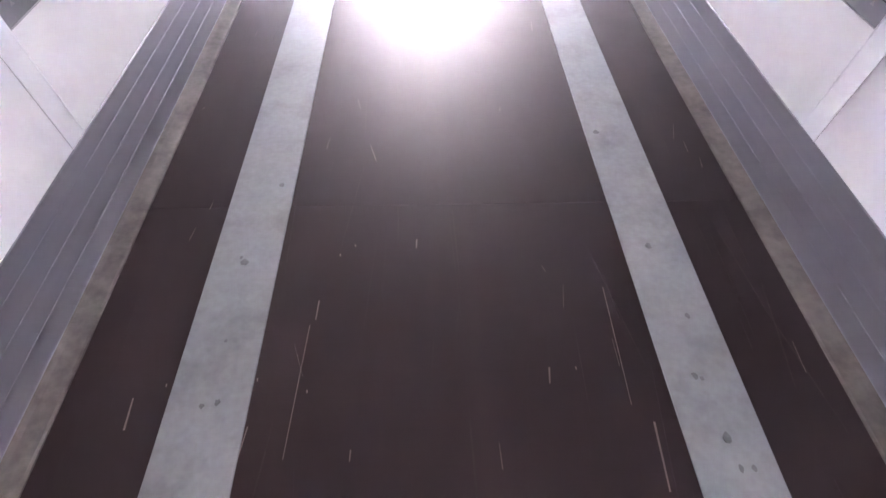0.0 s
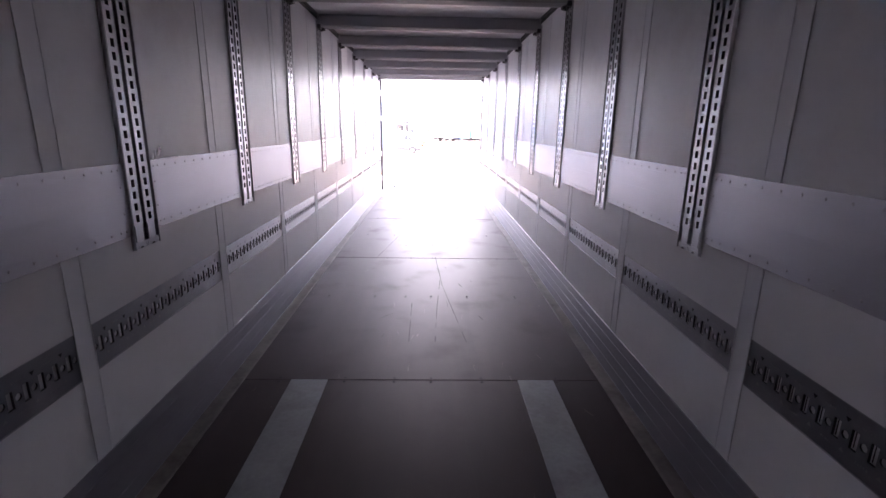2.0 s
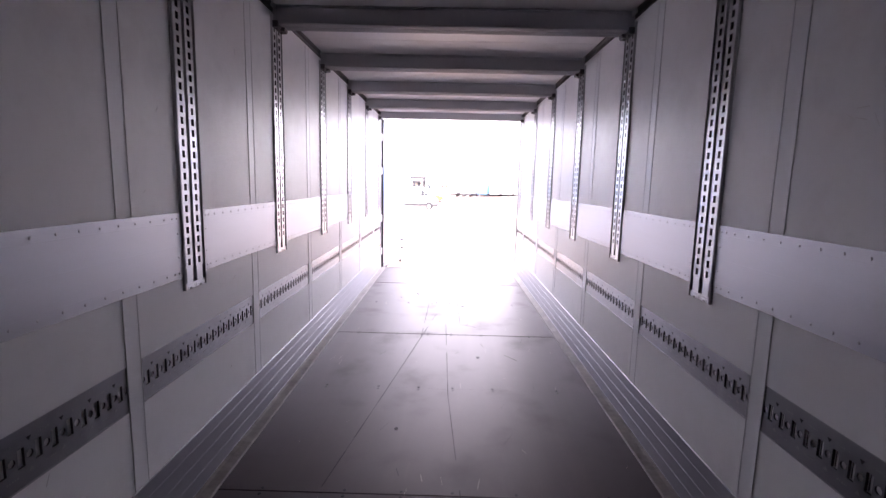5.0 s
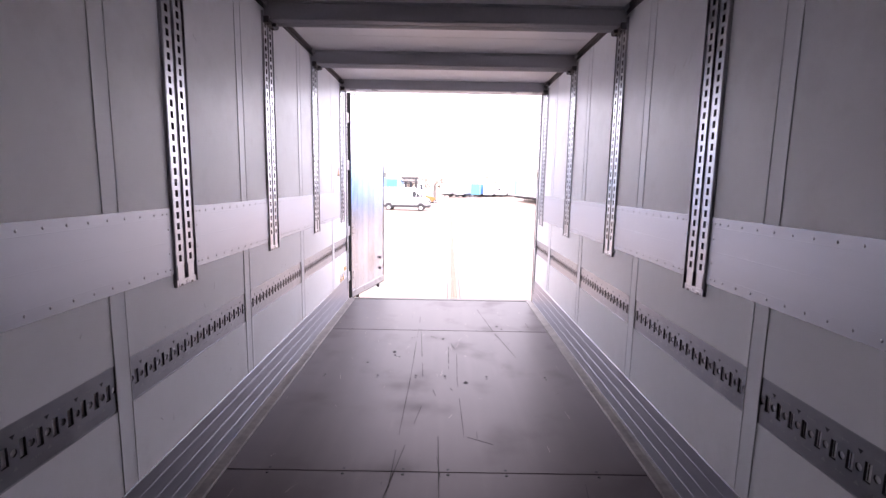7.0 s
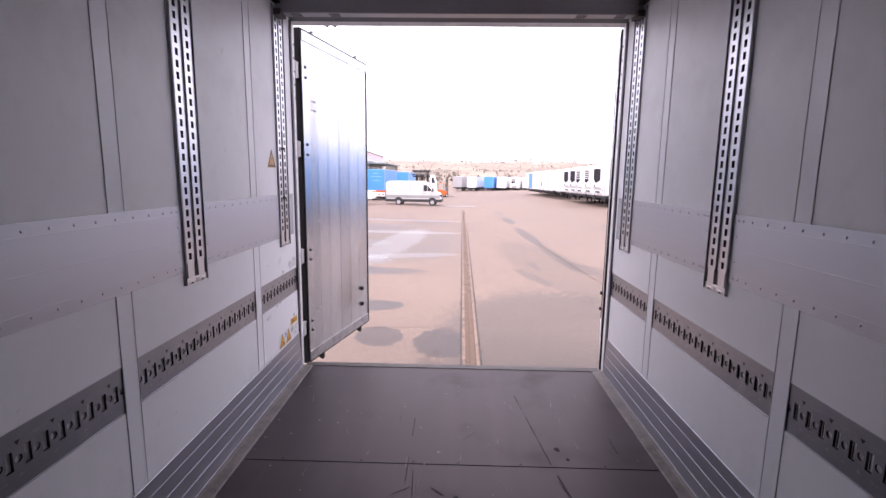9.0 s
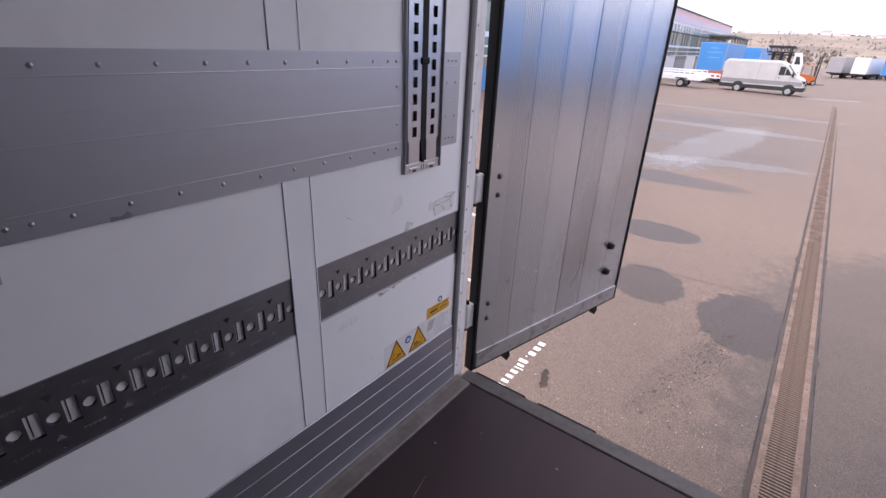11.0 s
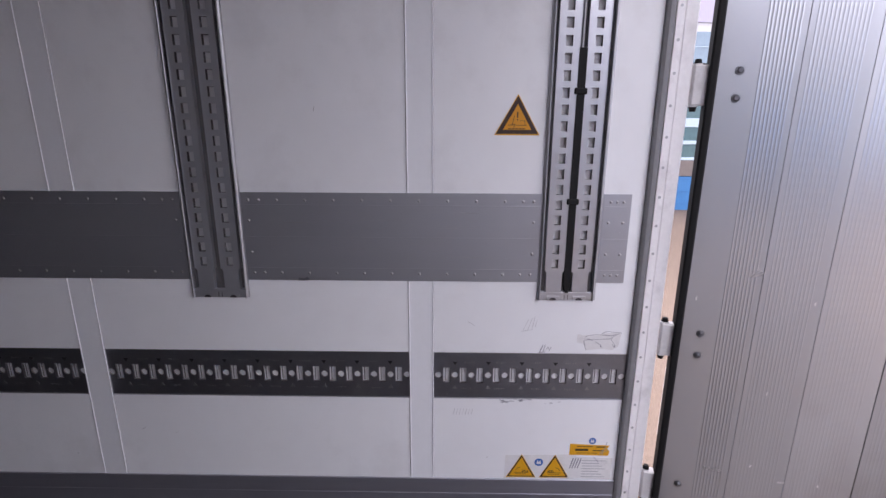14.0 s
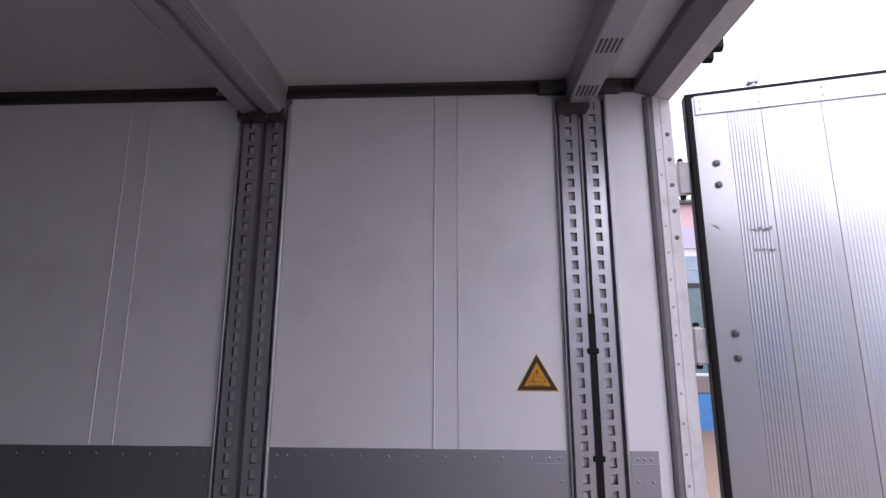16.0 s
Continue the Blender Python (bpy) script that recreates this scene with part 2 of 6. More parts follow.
def prism(bm, outline, x0, x1, axis="x", mat=0):
    """Extrudes a closed outline of 2D points between two planes of an axis."""
    def at(p, q):
        return {"x": (q, p[0], p[1]), "y": (p[0], q, p[1]), "z": (p[0], p[1], q)}[axis]
    a = [bm.verts.new(at(p, x0)) for p in outline]
    b = [bm.verts.new(at(p, x1)) for p in outline]
    fs = [bm.faces.new(a), bm.faces.new(b)]
    for i in range(len(outline)):
        j = (i + 1) % len(outline)
        fs.append(bm.faces.new((a[i], a[j], b[j], b[i])))
    for f in fs:
        f.material_index = mat
    bmesh.ops.recalc_face_normals(bm, faces=fs)


def finish(name, bm, mats, smooth=False):
    me = bpy.data.meshes.new(name)
    bm.to_mesh(me)
    bm.free()
    for m in (mats if isinstance(mats, (list, tuple)) else (mats,)):
        me.materials.append(m)
    if smooth:
        for p in me.polygons:
            p.use_smooth = True
    return me


def part(name, bm, mat, parent=None, label="", smooth=False):
    """Links a bmesh as one mesh object under a thing or part."""
    ob = new(name, finish(name, bm, mat, smooth))
    ob.parent = parent
    return tagged(ob, label)


def reuse(name, mesh, parent, m=None):
    """A further object on a mesh that is there already."""
    ob = new(name, mesh)
    ob.parent = parent
    if m is not None:
        ob.matrix_basis = m
    return ob


def empty(name, label, category, group="", kind="", m=None):
    ob = new(name)
    ob.empty_display_size = 0.1
    if m is not None:
        ob.matrix_basis = m
    return tagged(ob, label, category, group, kind)


def hole_cell(bm, y0, y1, z0, z1, hw, hh, x, depth, round_hole):
    """A flat cell in the plane x with a sunken pocket in its middle; the pocket takes material 1, painted pale as if
    lit, its side walls material 2, painted dark as shade.
    """
    cy, cz, ow, oh = (y0 + y1) / 2, (z0 + z1) / 2, (y1 - y0) / 2, (z1 - z0) / 2
    a0 = math.atan2(oh, ow)
    corners = [a0, math.pi - a0, math.pi + a0, 2 * math.pi - a0]
    angles = []
    for i in range(4):
        a, b = corners[i], corners[(i + 1) % 4] + (2 * math.pi if i == 3 else 0)
        angles += [a, a + (b - a) / 3, a + 2 * (b - a) / 3]
    outer, inner, deep = [], [], []
    for a in angles:
        c, s = math.cos(a), math.sin(a)
        k = min(ow / max(abs(c), 1e-6), oh / max(abs(s), 1e-6))
        outer.append(bm.verts.new((x, cy + c * k, cz + s * k)))
        p, q = (hw * c, hw * s) if round_hole else (c * k / ow * hw, s * k / oh * hh)
        inner.append(bm.verts.new((x, cy + p, cz + q)))
        deep.append(bm.verts.new((x - depth, cy + p, cz + q)))
    n = len(angles)
    for i in range(n):
        j = (i + 1) % n
        bm.faces.new((outer[i], outer[j], inner[j], inner[i]))
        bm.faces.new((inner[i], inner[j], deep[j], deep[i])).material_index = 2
    f = bm.faces.new(deep)
    f.material_index = 1


def quad(bm, y0, y1, z0, z1, x, mat=0):
    f = bm.faces.new([bm.verts.new(p) for p in ((x, y0, z0), (x, y1, z0), (x, y1, z1), (x, y0, z1))])
    f.material_index = mat


# ---- the trailer's plan ----
W = 1.235            # half the inner width
FRONT = -13.45       # front wall
PITCH = 1.2088        # spacing of posts
JOINT = 1.2026       # spacing of wall joints
POSTS = [-0.249 - PITCH * i for i in range(11)]
JOINTS = [-0.754 - JOINT * i for i in range(11)]
SKIRT_TOP, RAIL_LO, RAIL_HI = 0.301, 0.649, 0.835
POST_LO, BAND_LO, BAND_HI, WALL_TOP, CEIL = 1.041, 1.106, 1.412, 2.698, 2.738
GROUND = -1.24


def gz(x, y):
    """Height of the yard, which falls away from the trailer and to the drain."""
    fall = 0.0108 * min(max(y - 1.0, 0.0), 129.0)
    return GROUND - fall + 0.035 * min(max(x - 0.6, 0.0), 20.0) + 0.015 * min(max(-x, 0.0), 20.0)


def on_wall(side, y, d=0.0, z=0.0):
    """Pose of a thing on the left (-1) or right (1) wall; its x axis points into the room."""
    return pose(side * (W - d), y, z, 0, 0, 0 if side < 0 else 180)


# walls: a core at the back, panels and cover strips in front of it
def wall_panels(side, wall):
    ends = [0.0] + JOINTS + [FRONT]
    for i in range(len(ends) - 1):
        y1 = ends[i] - (0.0450 if i else 0.0)
        y0 = ends[i + 1] + (0.0450 if i + 1 < len(ends) - 1 else 0.0)
        p = POSTS[i] if i < len(POSTS) and y0 < POSTS[i] - 0.1 else None
        rects = [(y0, y1, SKIRT_TOP - 0.02, RAIL_LO), (y0, y1, RAIL_HI, POST_LO)]
        if p is None:
            rects.append((y0, y1, POST_LO, WALL_TOP))
        else:
            rects += [(y0, p - 0.1015, POST_LO, WALL_TOP), (p + 0.1015, y1, POST_LO, WALL_TOP)]
        for r in rects:
            bm = bmesh.new()
            c = (r[0] + r[1]) / 2
            box(bm, -0.03, 0.0, r[0] - c, r[1] - c, r[2], r[3])
            ob = part("wall_panel", bm, M_PANEL, wall)
            ob.matrix_basis = on_wall(side, c)


def cover_strip_mesh(z0, z1):
    bm = bmesh.new()
    box(bm, -0.002, 0.0010, -0.0400, 0.0400, z0, z1)
    for s in (-1, 1):
        prism(bm, [(-0.002, s * 0.0400), (0.0018, s * 0.0402), (0.0029, s * 0.0412), (0.0031, s * 0.0424), (0.0024, s * 0.0438), (-0.002, s * 0.0442)], z0, z1, axis="z")
        box(bm, -0.002, 0.0004, s * 0.0442, s * 0.0454, z0, z1, mat=1)
    return finish("cover_strip", bm, [M_STRIP, M_SEAL])


STRIP_LOW, STRIP_HIGH = cover_strip_mesh(SKIRT_TOP, BAND_LO), cover_strip_mesh(BAND_HI, WALL_TOP)
for side, wname in ((-1, "wall_left"), (1, "wall_right")):
    bm = bmesh.new()
    box(bm, side * (W + 0.03), side * (W + 0.085), FRONT - 0.06, 0.0, -0.12, 2.83)
    wall = tagged(new(wname, finish(wname, bm, M_PANEL)), "white insulated trailer side wall with cover strips", "wall", kind="structure")
    wall_panels(side, wall)
    for y in JOINTS:
        for me in (STRIP_LOW, STRIP_HIGH):
            reuse("cover_strip", me, wall, on_wall(side, y))

bm = bmesh.new()
box(bm, -W - 0.03, W + 0.03, FRONT - 0.06, FRONT, -0.12, 2.80)
tagged(new("wall_front", finish("wall_front", bm, M_PANEL)), "plain white front bulkhead of the trailer", "wall", kind="structure")


# skirting: ribbed aluminium profile along both walls
def skirting_profile():
    def out(z):
        return 0.0150 - 0.0095 * z / SKIRT_TOP
    pts = [(-0.02, 0.0), (out(0), 0.0)]
    for i in range(4):
        z = 0.0125 + i * 0.0745
        x = out(z)
        pts += [(x, z - 0.0022), (x + 0.0014, z - 0.0009), (x + 0.0016, z + 0.0005), (x + 0.0010, z + 0.0016), (x, z + 0.0022)]
    pts += [(out(SKIRT_TOP), SKIRT_TOP - 0.002), (0.0035, SKIRT_TOP), (-0.02, SKIRT_TOP)]
    return pts


for side, bname in ((-1, "baseboard_left"), (1, "baseboard_right")):
    bm = bmesh.new()
    prism(bm, skirting_profile(), FRONT, 0.0, axis="y")
    ob = tagged(new(bname, finish(bname, bm, M_SKIRT)), "ribbed grey aluminium kick skirting along the wall", "skirting", kind="structure")
    ob.matrix_basis = pose(side * W, 0 if side < 0 else FRONT, 0, 0, 0, 0 if side < 0 else 180)

# floor: boards between steel edges
bm = bmesh.new()
box(bm, -W - 0.02, W + 0.02, FRONT, 0.030, -0.14, -0.030)
floor = tagged(new("floor", finish("floor", bm, M_EDGE)), "dark brown film-faced plywood trailer floor with scratches", "floor", kind="structure")
SEAMS = [0.030, -1.275, -2.49, -3.76, -5.085, -6.345, -7.73, -9.266, -11.61, FRONT]
for i in range(len(SEAMS) - 1):
    bm = bmesh.new()
    drop = 0.002 * (i % 2)
    box(bm, -1.138, 1.138, SEAMS[i + 1] + 0.0012, SEAMS[i] - 0.0012, -0.030, -drop, 0.0012)
    part("floor_board", bm, M_FLOOR, floor)
for s in (-1, 1):
    bm = bmesh.new()
    prism(bm, [(s * 1.140, -0.03), (s * 1.140, 0.001), (s * 1.147, 0.0045), (s * 1.200, 0.0065), (s * 1.212, 0.010), (s * 1.222, 0.010), (s * 1.222, -0.03)], FRONT, 0.030, axis="y")
    part("floor_edge", bm, M_EDGE, floor, "worn grey steel floor edge")
for x0, x1 in ((-0.8405, -0.609), (0.6096, 0.8394)):
    bm = bmesh.new()
    box(bm, x0, x1, FRONT, -9.271, -0.004, 0.0035, 0.0015)
    part("floor_strip", bm, M_PLATE, floor, "scratched pale grey metal floor strip")
bm = bmesh.new()
box(bm, -1.205, 1.205, 0.032, 0.109, -0.13, 0.004, 0.004)
tagged(part("sill", bm, M_SILL), "worn steel rear sill of the trailer floor", "sill", kind="structure")

bm = bmesh.new()
box(bm, -0.60, 0.60, FRONT + 0.4, -0.35, GROUND, -0.14)
tagged(part("underframe", bm, M_DARK), "plain dark steel underframe carrying the trailer floor", "underframe", kind="structure")

# ceiling: panels, dark cornice channels
bm = bmesh.new()
box(bm, -W - 0.03, W + 0.03, FRONT, 0.0, CEIL, CEIL + 0.05)
for i in range(12):
    y = -0.80 - JOINT * i
    if y > FRONT:
        box(bm, -W, W, y - 0.0012, y + 0.0012, CEIL - 0.0015, CEIL + 0.01)
tagged(new("ceiling", finish("ceiling", bm, M_CEIL)), "pale grey trailer roof lining", "ceiling", kind="structure")
for s, nm in ((-1, "trim_left"), (1, "trim_right")):
    bm = bmesh.new()
    prism(bm, [(s * W, WALL_TOP), (s * (W - 0.010), WALL_TOP), (s * (W - 0.012), 2.709), (s * (W - 0.004), 2.713), (s * (W - 0.004), 2.723), (s * (W - 0.030), 2.727), (s * (W - 0.032), CEIL), (s * W, CEIL)], FRONT, 0.0, axis="y")
    tagged(part(nm, bm, M_DARK), "dark cornice channel between wall and roof", "trim", kind="structure")


# ---- lashing posts ----
def post_meshes():
    top = 2.673
    face, side_lip, back, foot = bmesh.new(), bmesh.new(), bmesh.new(), bmesh.new()
    z_low = POST_LO + 0.106
    n = int((top - z_low) / HOLE_PITCH)
    for s in (-1, 1):
        a, b = sorted((s * 0.0115, s * 0.0790))
        for i in range(n):
            z = z_low + i * HOLE_PITCH
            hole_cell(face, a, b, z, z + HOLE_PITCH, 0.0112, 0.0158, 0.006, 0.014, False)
        quad(face, a, b, z_low + n * HOLE_PITCH, top, 0.006)
        for e in (a, b):
            face.faces.new([face.verts.new(p) for p in ((0.006, e, z_low), (0.006, e, top), (-0.012, e, top), (-0.012, e, z_low))])
        # below the holes the columns narrow with rounded shoulders
        lo, c, h = POST_LO + 0.030, s * 0.0450, 0.0265
        outline = [(c - h, lo), (c + h, lo), (c + h, z_low - 0.012)]
        outline += [(c + h + (0.0337 - h) * (1 - math.cos(t)), z_low - 0.012 + 0.012 * math.sin(t)) for t in (0.52, 1.05, 1.57)]
        outline += [(c - h - (0.0337 - h) * (1 - math.cos(t)), z_low - 0.012 + 0.012 * math.sin(t)) for t in (1.57, 1.05, 0.52)] + [(c - h, z_low - 0.012)]
        prism(face, outline, -0.012, 0.006)
        for e in (s * 0.0122, s * 0.0783):
            box(face, 0.004, 0.0072, e - 0.0008, e + 0.0008, z_low, top)
    bmesh.ops.recalc_face_normals(face, faces=face.faces)
    # a flanged lip: the rim stands proud of the wall, its foot lies on it
    prism(side_lip, [(-0.012, -0.0048), (0.0105, -0.0048), (0.0118, -0.0036), (0.0118, -0.0016), (0.0070, -0.0006), (0.0030, 0.0030), (0.0024, 0.0062), (-0.012, 0.0062)], POST_LO, top, axis="z")
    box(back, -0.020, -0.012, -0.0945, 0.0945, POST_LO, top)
    box(foot, -0.012, 0.006, -0.0925, 0.0925, POST_LO, POST_LO + 0.030, 0.0015)
    for s in (-1, 1):
        box(foot, 0.004, 0.0075, s * 0.045 - 0.022, s * 0.045 + 0.022, POST_LO + 0.001, POST_LO + 0.016, 0.001)
        half_moon = [(s * 0.045 + 0.012 * math.cos(k * math.pi / 8), POST_LO + 0.0008 + 0.009 * math.sin(k * math.pi / 8)) for k in range(9)]
        prism(foot, half_moon, 0.0070, 0.0082, mat=1)
    for e in (-0.006, 0.006):
        box(foot, 0.004, 0.0068, e - 0.0008, e + 0.0008, POST_LO + 0.002, POST_LO + 0.020, mat=1)
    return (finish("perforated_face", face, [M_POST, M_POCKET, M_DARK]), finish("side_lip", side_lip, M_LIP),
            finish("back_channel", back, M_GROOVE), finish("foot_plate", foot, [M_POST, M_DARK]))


HOLE_PITCH = 0.05068
FACE, LIPS, BACK, FOOT = post_meshes()
for side in (-1, 1):
    for y in POSTS:
        e = empty("lashing_post", "perforated galvanised vertical lashing post set in the white wall", "lashing post", "lashing posts along the walls", m=on_wall(side, y))
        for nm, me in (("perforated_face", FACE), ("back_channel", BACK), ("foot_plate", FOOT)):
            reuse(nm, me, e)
        for s in (-1, 1):
            reuse("side_lip", LIPS, e, pose(0, s * 0.0950, 0, 0, 0, 0) @ Matrix.Diagonal((1, s, 1, 1)))


# ---- anchor rails ----
def rail_mesh(length, name):
    bm = bmesh.new()
    cell = 0.03043
    n = 2 * round((length / cell - 1) / 2 - 0.2) + 1
    u0 = -n * cell / 2
    zc = (RAIL_LO + RAIL_HI) / 2
    z0, z1 = zc - 0.041, zc + 0.041
    x = -0.003
    for i in range(n):
        a = u0 + i * cell
        if i % 2 == 0:
            hole_cell(bm, a, a + cell, z0, z1, 0.0126, 0.0126, x, 0.0055, True)
        else:
            hole_cell(bm, a, a + cell, z0, z1, 0.0122, 0.0300, x, 0.0085, False)
            # the slot's ridge shading, painted as a dark upright strip
            box(bm, x - 0.0086, x - 0.0070, a + cell / 2 - 0.0062, a + cell / 2 - 0.0040, zc - 0.026, zc + 0.028, mat=2)
        # punched triangles: upper ones painted as shaded, lower ones as lit
        if i % 4 == 2:
            for zz, d in ((zc + 0.049, -1), (zc - 0.049, 1)):
                c = a + cell / 2
                if c < length / 2 - 0.02:
                    prism(bm, [(c - 0.009, zz - d * 0.006), (c + 0.009, zz - d * 0.006), (c, zz + d * 0.008)], x - 0.001, x + 0.0006, mat=3 if d < 0 else 4)
    quad(bm, -length / 2, u0, RAIL_LO, RAIL_HI, x)
    quad(bm, -u0, length / 2, RAIL_LO, RAIL_HI, x)
    quad(bm, u0, -u0, RAIL_LO, z0, x)
    quad(bm, u0, -u0, z1, RAIL_HI, x)
    k = int(length / 0.10)
    for i in range(k):
        for z in (RAIL_LO + 0.014, RAIL_HI - 0.014):
            c = -length / 2 + (i + 0.5) * length / k
            cyl(bm, (x, c, z), (x + 0.0008, c, z), 0.0026, 0.002, seg=6)
    # rows of stamped marks between the notches, painted lighter as if catching light
    r = random.Random(5)
    c = -length / 2 + 0.10
    while c < length / 2 - 0.12:
        for z in (zc + 0.052, zc - 0.054):
            d = c + r.uniform(0, 0.02)
            for i in range(5):
                box(bm, x - 0.001, x + 0.0006, d + i * 0.0085, d + i * 0.0085 + r.uniform(0.0015, 0.0055), z - r.uniform(0.001, 0.004), z + r.uniform(0.001, 0.004), mat=4)
        c += 0.122
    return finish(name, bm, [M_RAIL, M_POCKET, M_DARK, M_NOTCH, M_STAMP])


RAIL_LAST, RAIL_BAY = rail_mesh(0.704, "rail_plate"), rail_mesh(JOINT - 0.0905, "rail_plate")


def bead_mesh(length):
    bm = bmesh.new()
    box(bm, -0.012, 0.0, -length / 2, length / 2, -0.0015, 0.0015)
    return finish("edge_bead", bm, M_ALU)


BEAD_LAST, BEAD_BAY = bead_mesh(0.704), bead_mesh(JOINT - 0.0905)
for side in (-1, 1):
    for i in range(11):
        c = -0.3575 if i == 0 else (JOINTS[i - 1] + JOINTS[i]) / 2
        e = empty("anchor_rail", "dark galvanised anchor rail with round holes and slots", "anchor rail", "anchor rails along the walls", m=on_wall(side, c))
        reuse("rail_plate", RAIL_LAST if i == 0 else RAIL_BAY, e)
        for z in (RAIL_LO + 0.001, RAIL_HI - 0.001):
            reuse("edge_bead", BEAD_LAST if i == 0 else BEAD_BAY, e, pose(0, 0, z))


# ---- riveted rub plates ----
RIVET = bmesh.new()
cyl(RIVET, (0, 0, 0), (0.0012, 0, 0), 0.0052, 0.0046, seg=12)
cyl(RIVET, (0.0012, 0, 0), (0.0028, 0, 0), 0.0040, 0.0018, seg=12)
RIVET = finish("rivet", RIVET, M_ZINC)


def rivet_spots(y0, y1):
    spots = []
    n = max(2, round((y1 - y0 - 0.05) / 0.098))
    for i in range(n + 1):
        y = y0 + 0.025 + (y1 - y0 - 0.05) * i / n
        spots += [(y, BAND_LO + 0.026), (y, BAND_HI - 0.026)]
    for y in (y0 + 0.022, y1 - 0.022):
        spots += [(y, BAND_LO + 0.10), (y, BAND_LO + 0.21)]
    if y1 - y0 > 0.5:
        spots += [(y0 + 0.06, BAND_LO + 0.026), (y0 + 0.06, BAND_HI - 0.026), (y1 - 0.06, BAND_LO + 0.026), (y1 - 0.06, BAND_HI - 0.026)]
    return spots


def rub_plate(side, y0, y1, near):
    c = (y0 + y1) / 2
    e = empty("rub_plate", "brushed aluminium rub plate riveted along the wall", "wall plate", "rub plates along the walls", m=on_wall(side, c))
    bm = bmesh.new()
    mid = (BAND_LO + BAND_HI) / 2
    prof = [(0.0, BAND_LO), (0.003, BAND_LO)]
    for z in (BAND_LO + 0.043, mid, BAND_HI - 0.043):
        prof += [(0.003, z - 0.0015), (0.0033, z - 0.0006), (0.0033, z + 0.0006), (0.003, z + 0.0015)]
    prof += [(0.003, BAND_HI), (0.0, BAND_HI)]
    prism(bm, prof, y0 - c, y1 - c, axis="y")
    part("plate", bm, M_ALU, e)
    if near:
        r = random.Random(round(c * 100) % 1000)
        bm = bmesh.new()
        for k in range(9):
            w, z = r.uniform(0.06, 0.3), r.uniform(BAND_LO + 0.05, BAND_HI - 0.05)
            y = r.uniform(y0 - c + 0.05, max(y0 - c + 0.06, y1 - c - w - 0.05))
            w = min(w, y1 - c - 0.03 - y)
            prism(bm, [(y, z), (y + w * 0.5, z + 0.002 * r.random()), (y + w, z + r.uniform(-0.003, 0.003)), (y + w * 0.5, z - 0.0009)], 0.002, 0.00315)
        tagged(part("scuffing", bm, M_ZINC, e, "long faint scratches"), kind="stuff")
        for y, z in rivet_spots(y0 - c, y1 - c):
            reuse("rivet", RIVET, e, pose(0.003, y, z))
    else:
        bm = bmesh.new()
        for y, z in rivet_spots(y0 - c, y1 - c):
            cyl(bm, (0.003, y, z), (0.0058, y, z), 0.006, 0.003, seg=6)
        tagged(part("rivets", bm, M_ZINC, e), kind="stuff")


# bent lower plate edge: its dark reflection is painted as a darker patch
bm = bmesh.new()
prism(bm, [(-1.181, BAND_LO - 0.001), (-1.178, BAND_LO + 0.009), (-1.160, BAND_LO + 0.006), (-1.148, BAND_LO + 0.013), (-1.140, BAND_LO + 0.004), (-1.146, BAND_LO - 0.001)], 0.0030, 0.0036)
tagged(part("plate_dent", bm, M_RAIL), "dent on the lower plate edge, its dark reflection painted on", "chip", kind="stuff").matrix_basis = on_wall(-1, 0)
for side in (-1, 1):
    rub_plate(side, POSTS[0] + 0.1025, -0.054, side < 0)
    for i in range(10):
        rub_plate(side, POSTS[i + 1] + 0.1025, POSTS[i] - 0.1025, side < 0 and i < 2)
    rub_plate(side, FRONT + 0.02, POSTS[10] - 0.1025, False)


# ---- roof beams ----
def roof_beam_meshes():
    body, bracket = bmesh.new(), bmesh.new()
    out = [(-0.094, CEIL), (-0.094, 2.728), (-0.082, 2.722), (-0.080, 2.628), (-0.074, 2.619), (-0.012, 2.619), (-0.012, 2.640), (0.012, 2.640), (0.012, 2.619), (0.074, 2.619), (0.080, 2.628), (0.082, 2.722), (0.094, 2.728), (0.094, CEIL)]
    prism(body, out, -W + 0.012, W - 0.012, axis="x")
    for i in range(3):
        for s in (-1, 1):
            y = s * (0.026 + i * 0.018)
            box(body, -W + 0.02, W - 0.02, y - 0.0035, y + 0.0035, 2.616, 2.621, 0.001)
    for s in (-1, 1):
        box(bracket, s * (W - 0.05), s * (W - 0.002), -0.092, 0.092, 2.598, 2.640, 0.004)
        box(bracket, s * (W - 0.075), s * (W - 0.045), -0.03, 0.03, 2.588, 2.612, 0.003)
        for y in (-0.045, 0.045):
            cyl(bracket, (s * (W - 0.03), y, 2.600), (s * (W - 0.03), y, 2.588), 0.010, seg=10)
    clip = bmesh.new()
    for s in (-1, 1):
        prism(clip, [(-0.185, 2.701), (-0.100, 2.693), (-0.100, 2.733), (-0.170, 2.733)], s * (W - 0.034), s * (W - 0.040))
        cyl(clip, (s * (W - 0.040), -0.135, 2.714), (s * (W - 0.046), -0.135, 2.714), 0.008, seg=10)
    return finish("beam_profile", body, M_BEAM), finish("end_brackets", bracket, M_DARK), finish("corner_clip", clip, M_ZINC)


BEAM, BRACKET, CLIP = roof_beam_meshes()
for y in POSTS[1:]:
    e = empty("roof_beam", "grey aluminium roof cross beam with dark end brackets", "beam", "roof cross beams", m=pose(0, y, 0))
    reuse("beam_profile", BEAM, e)
    reuse("end_brackets", BRACKET, e)
    reuse("corner_clip", CLIP, e)

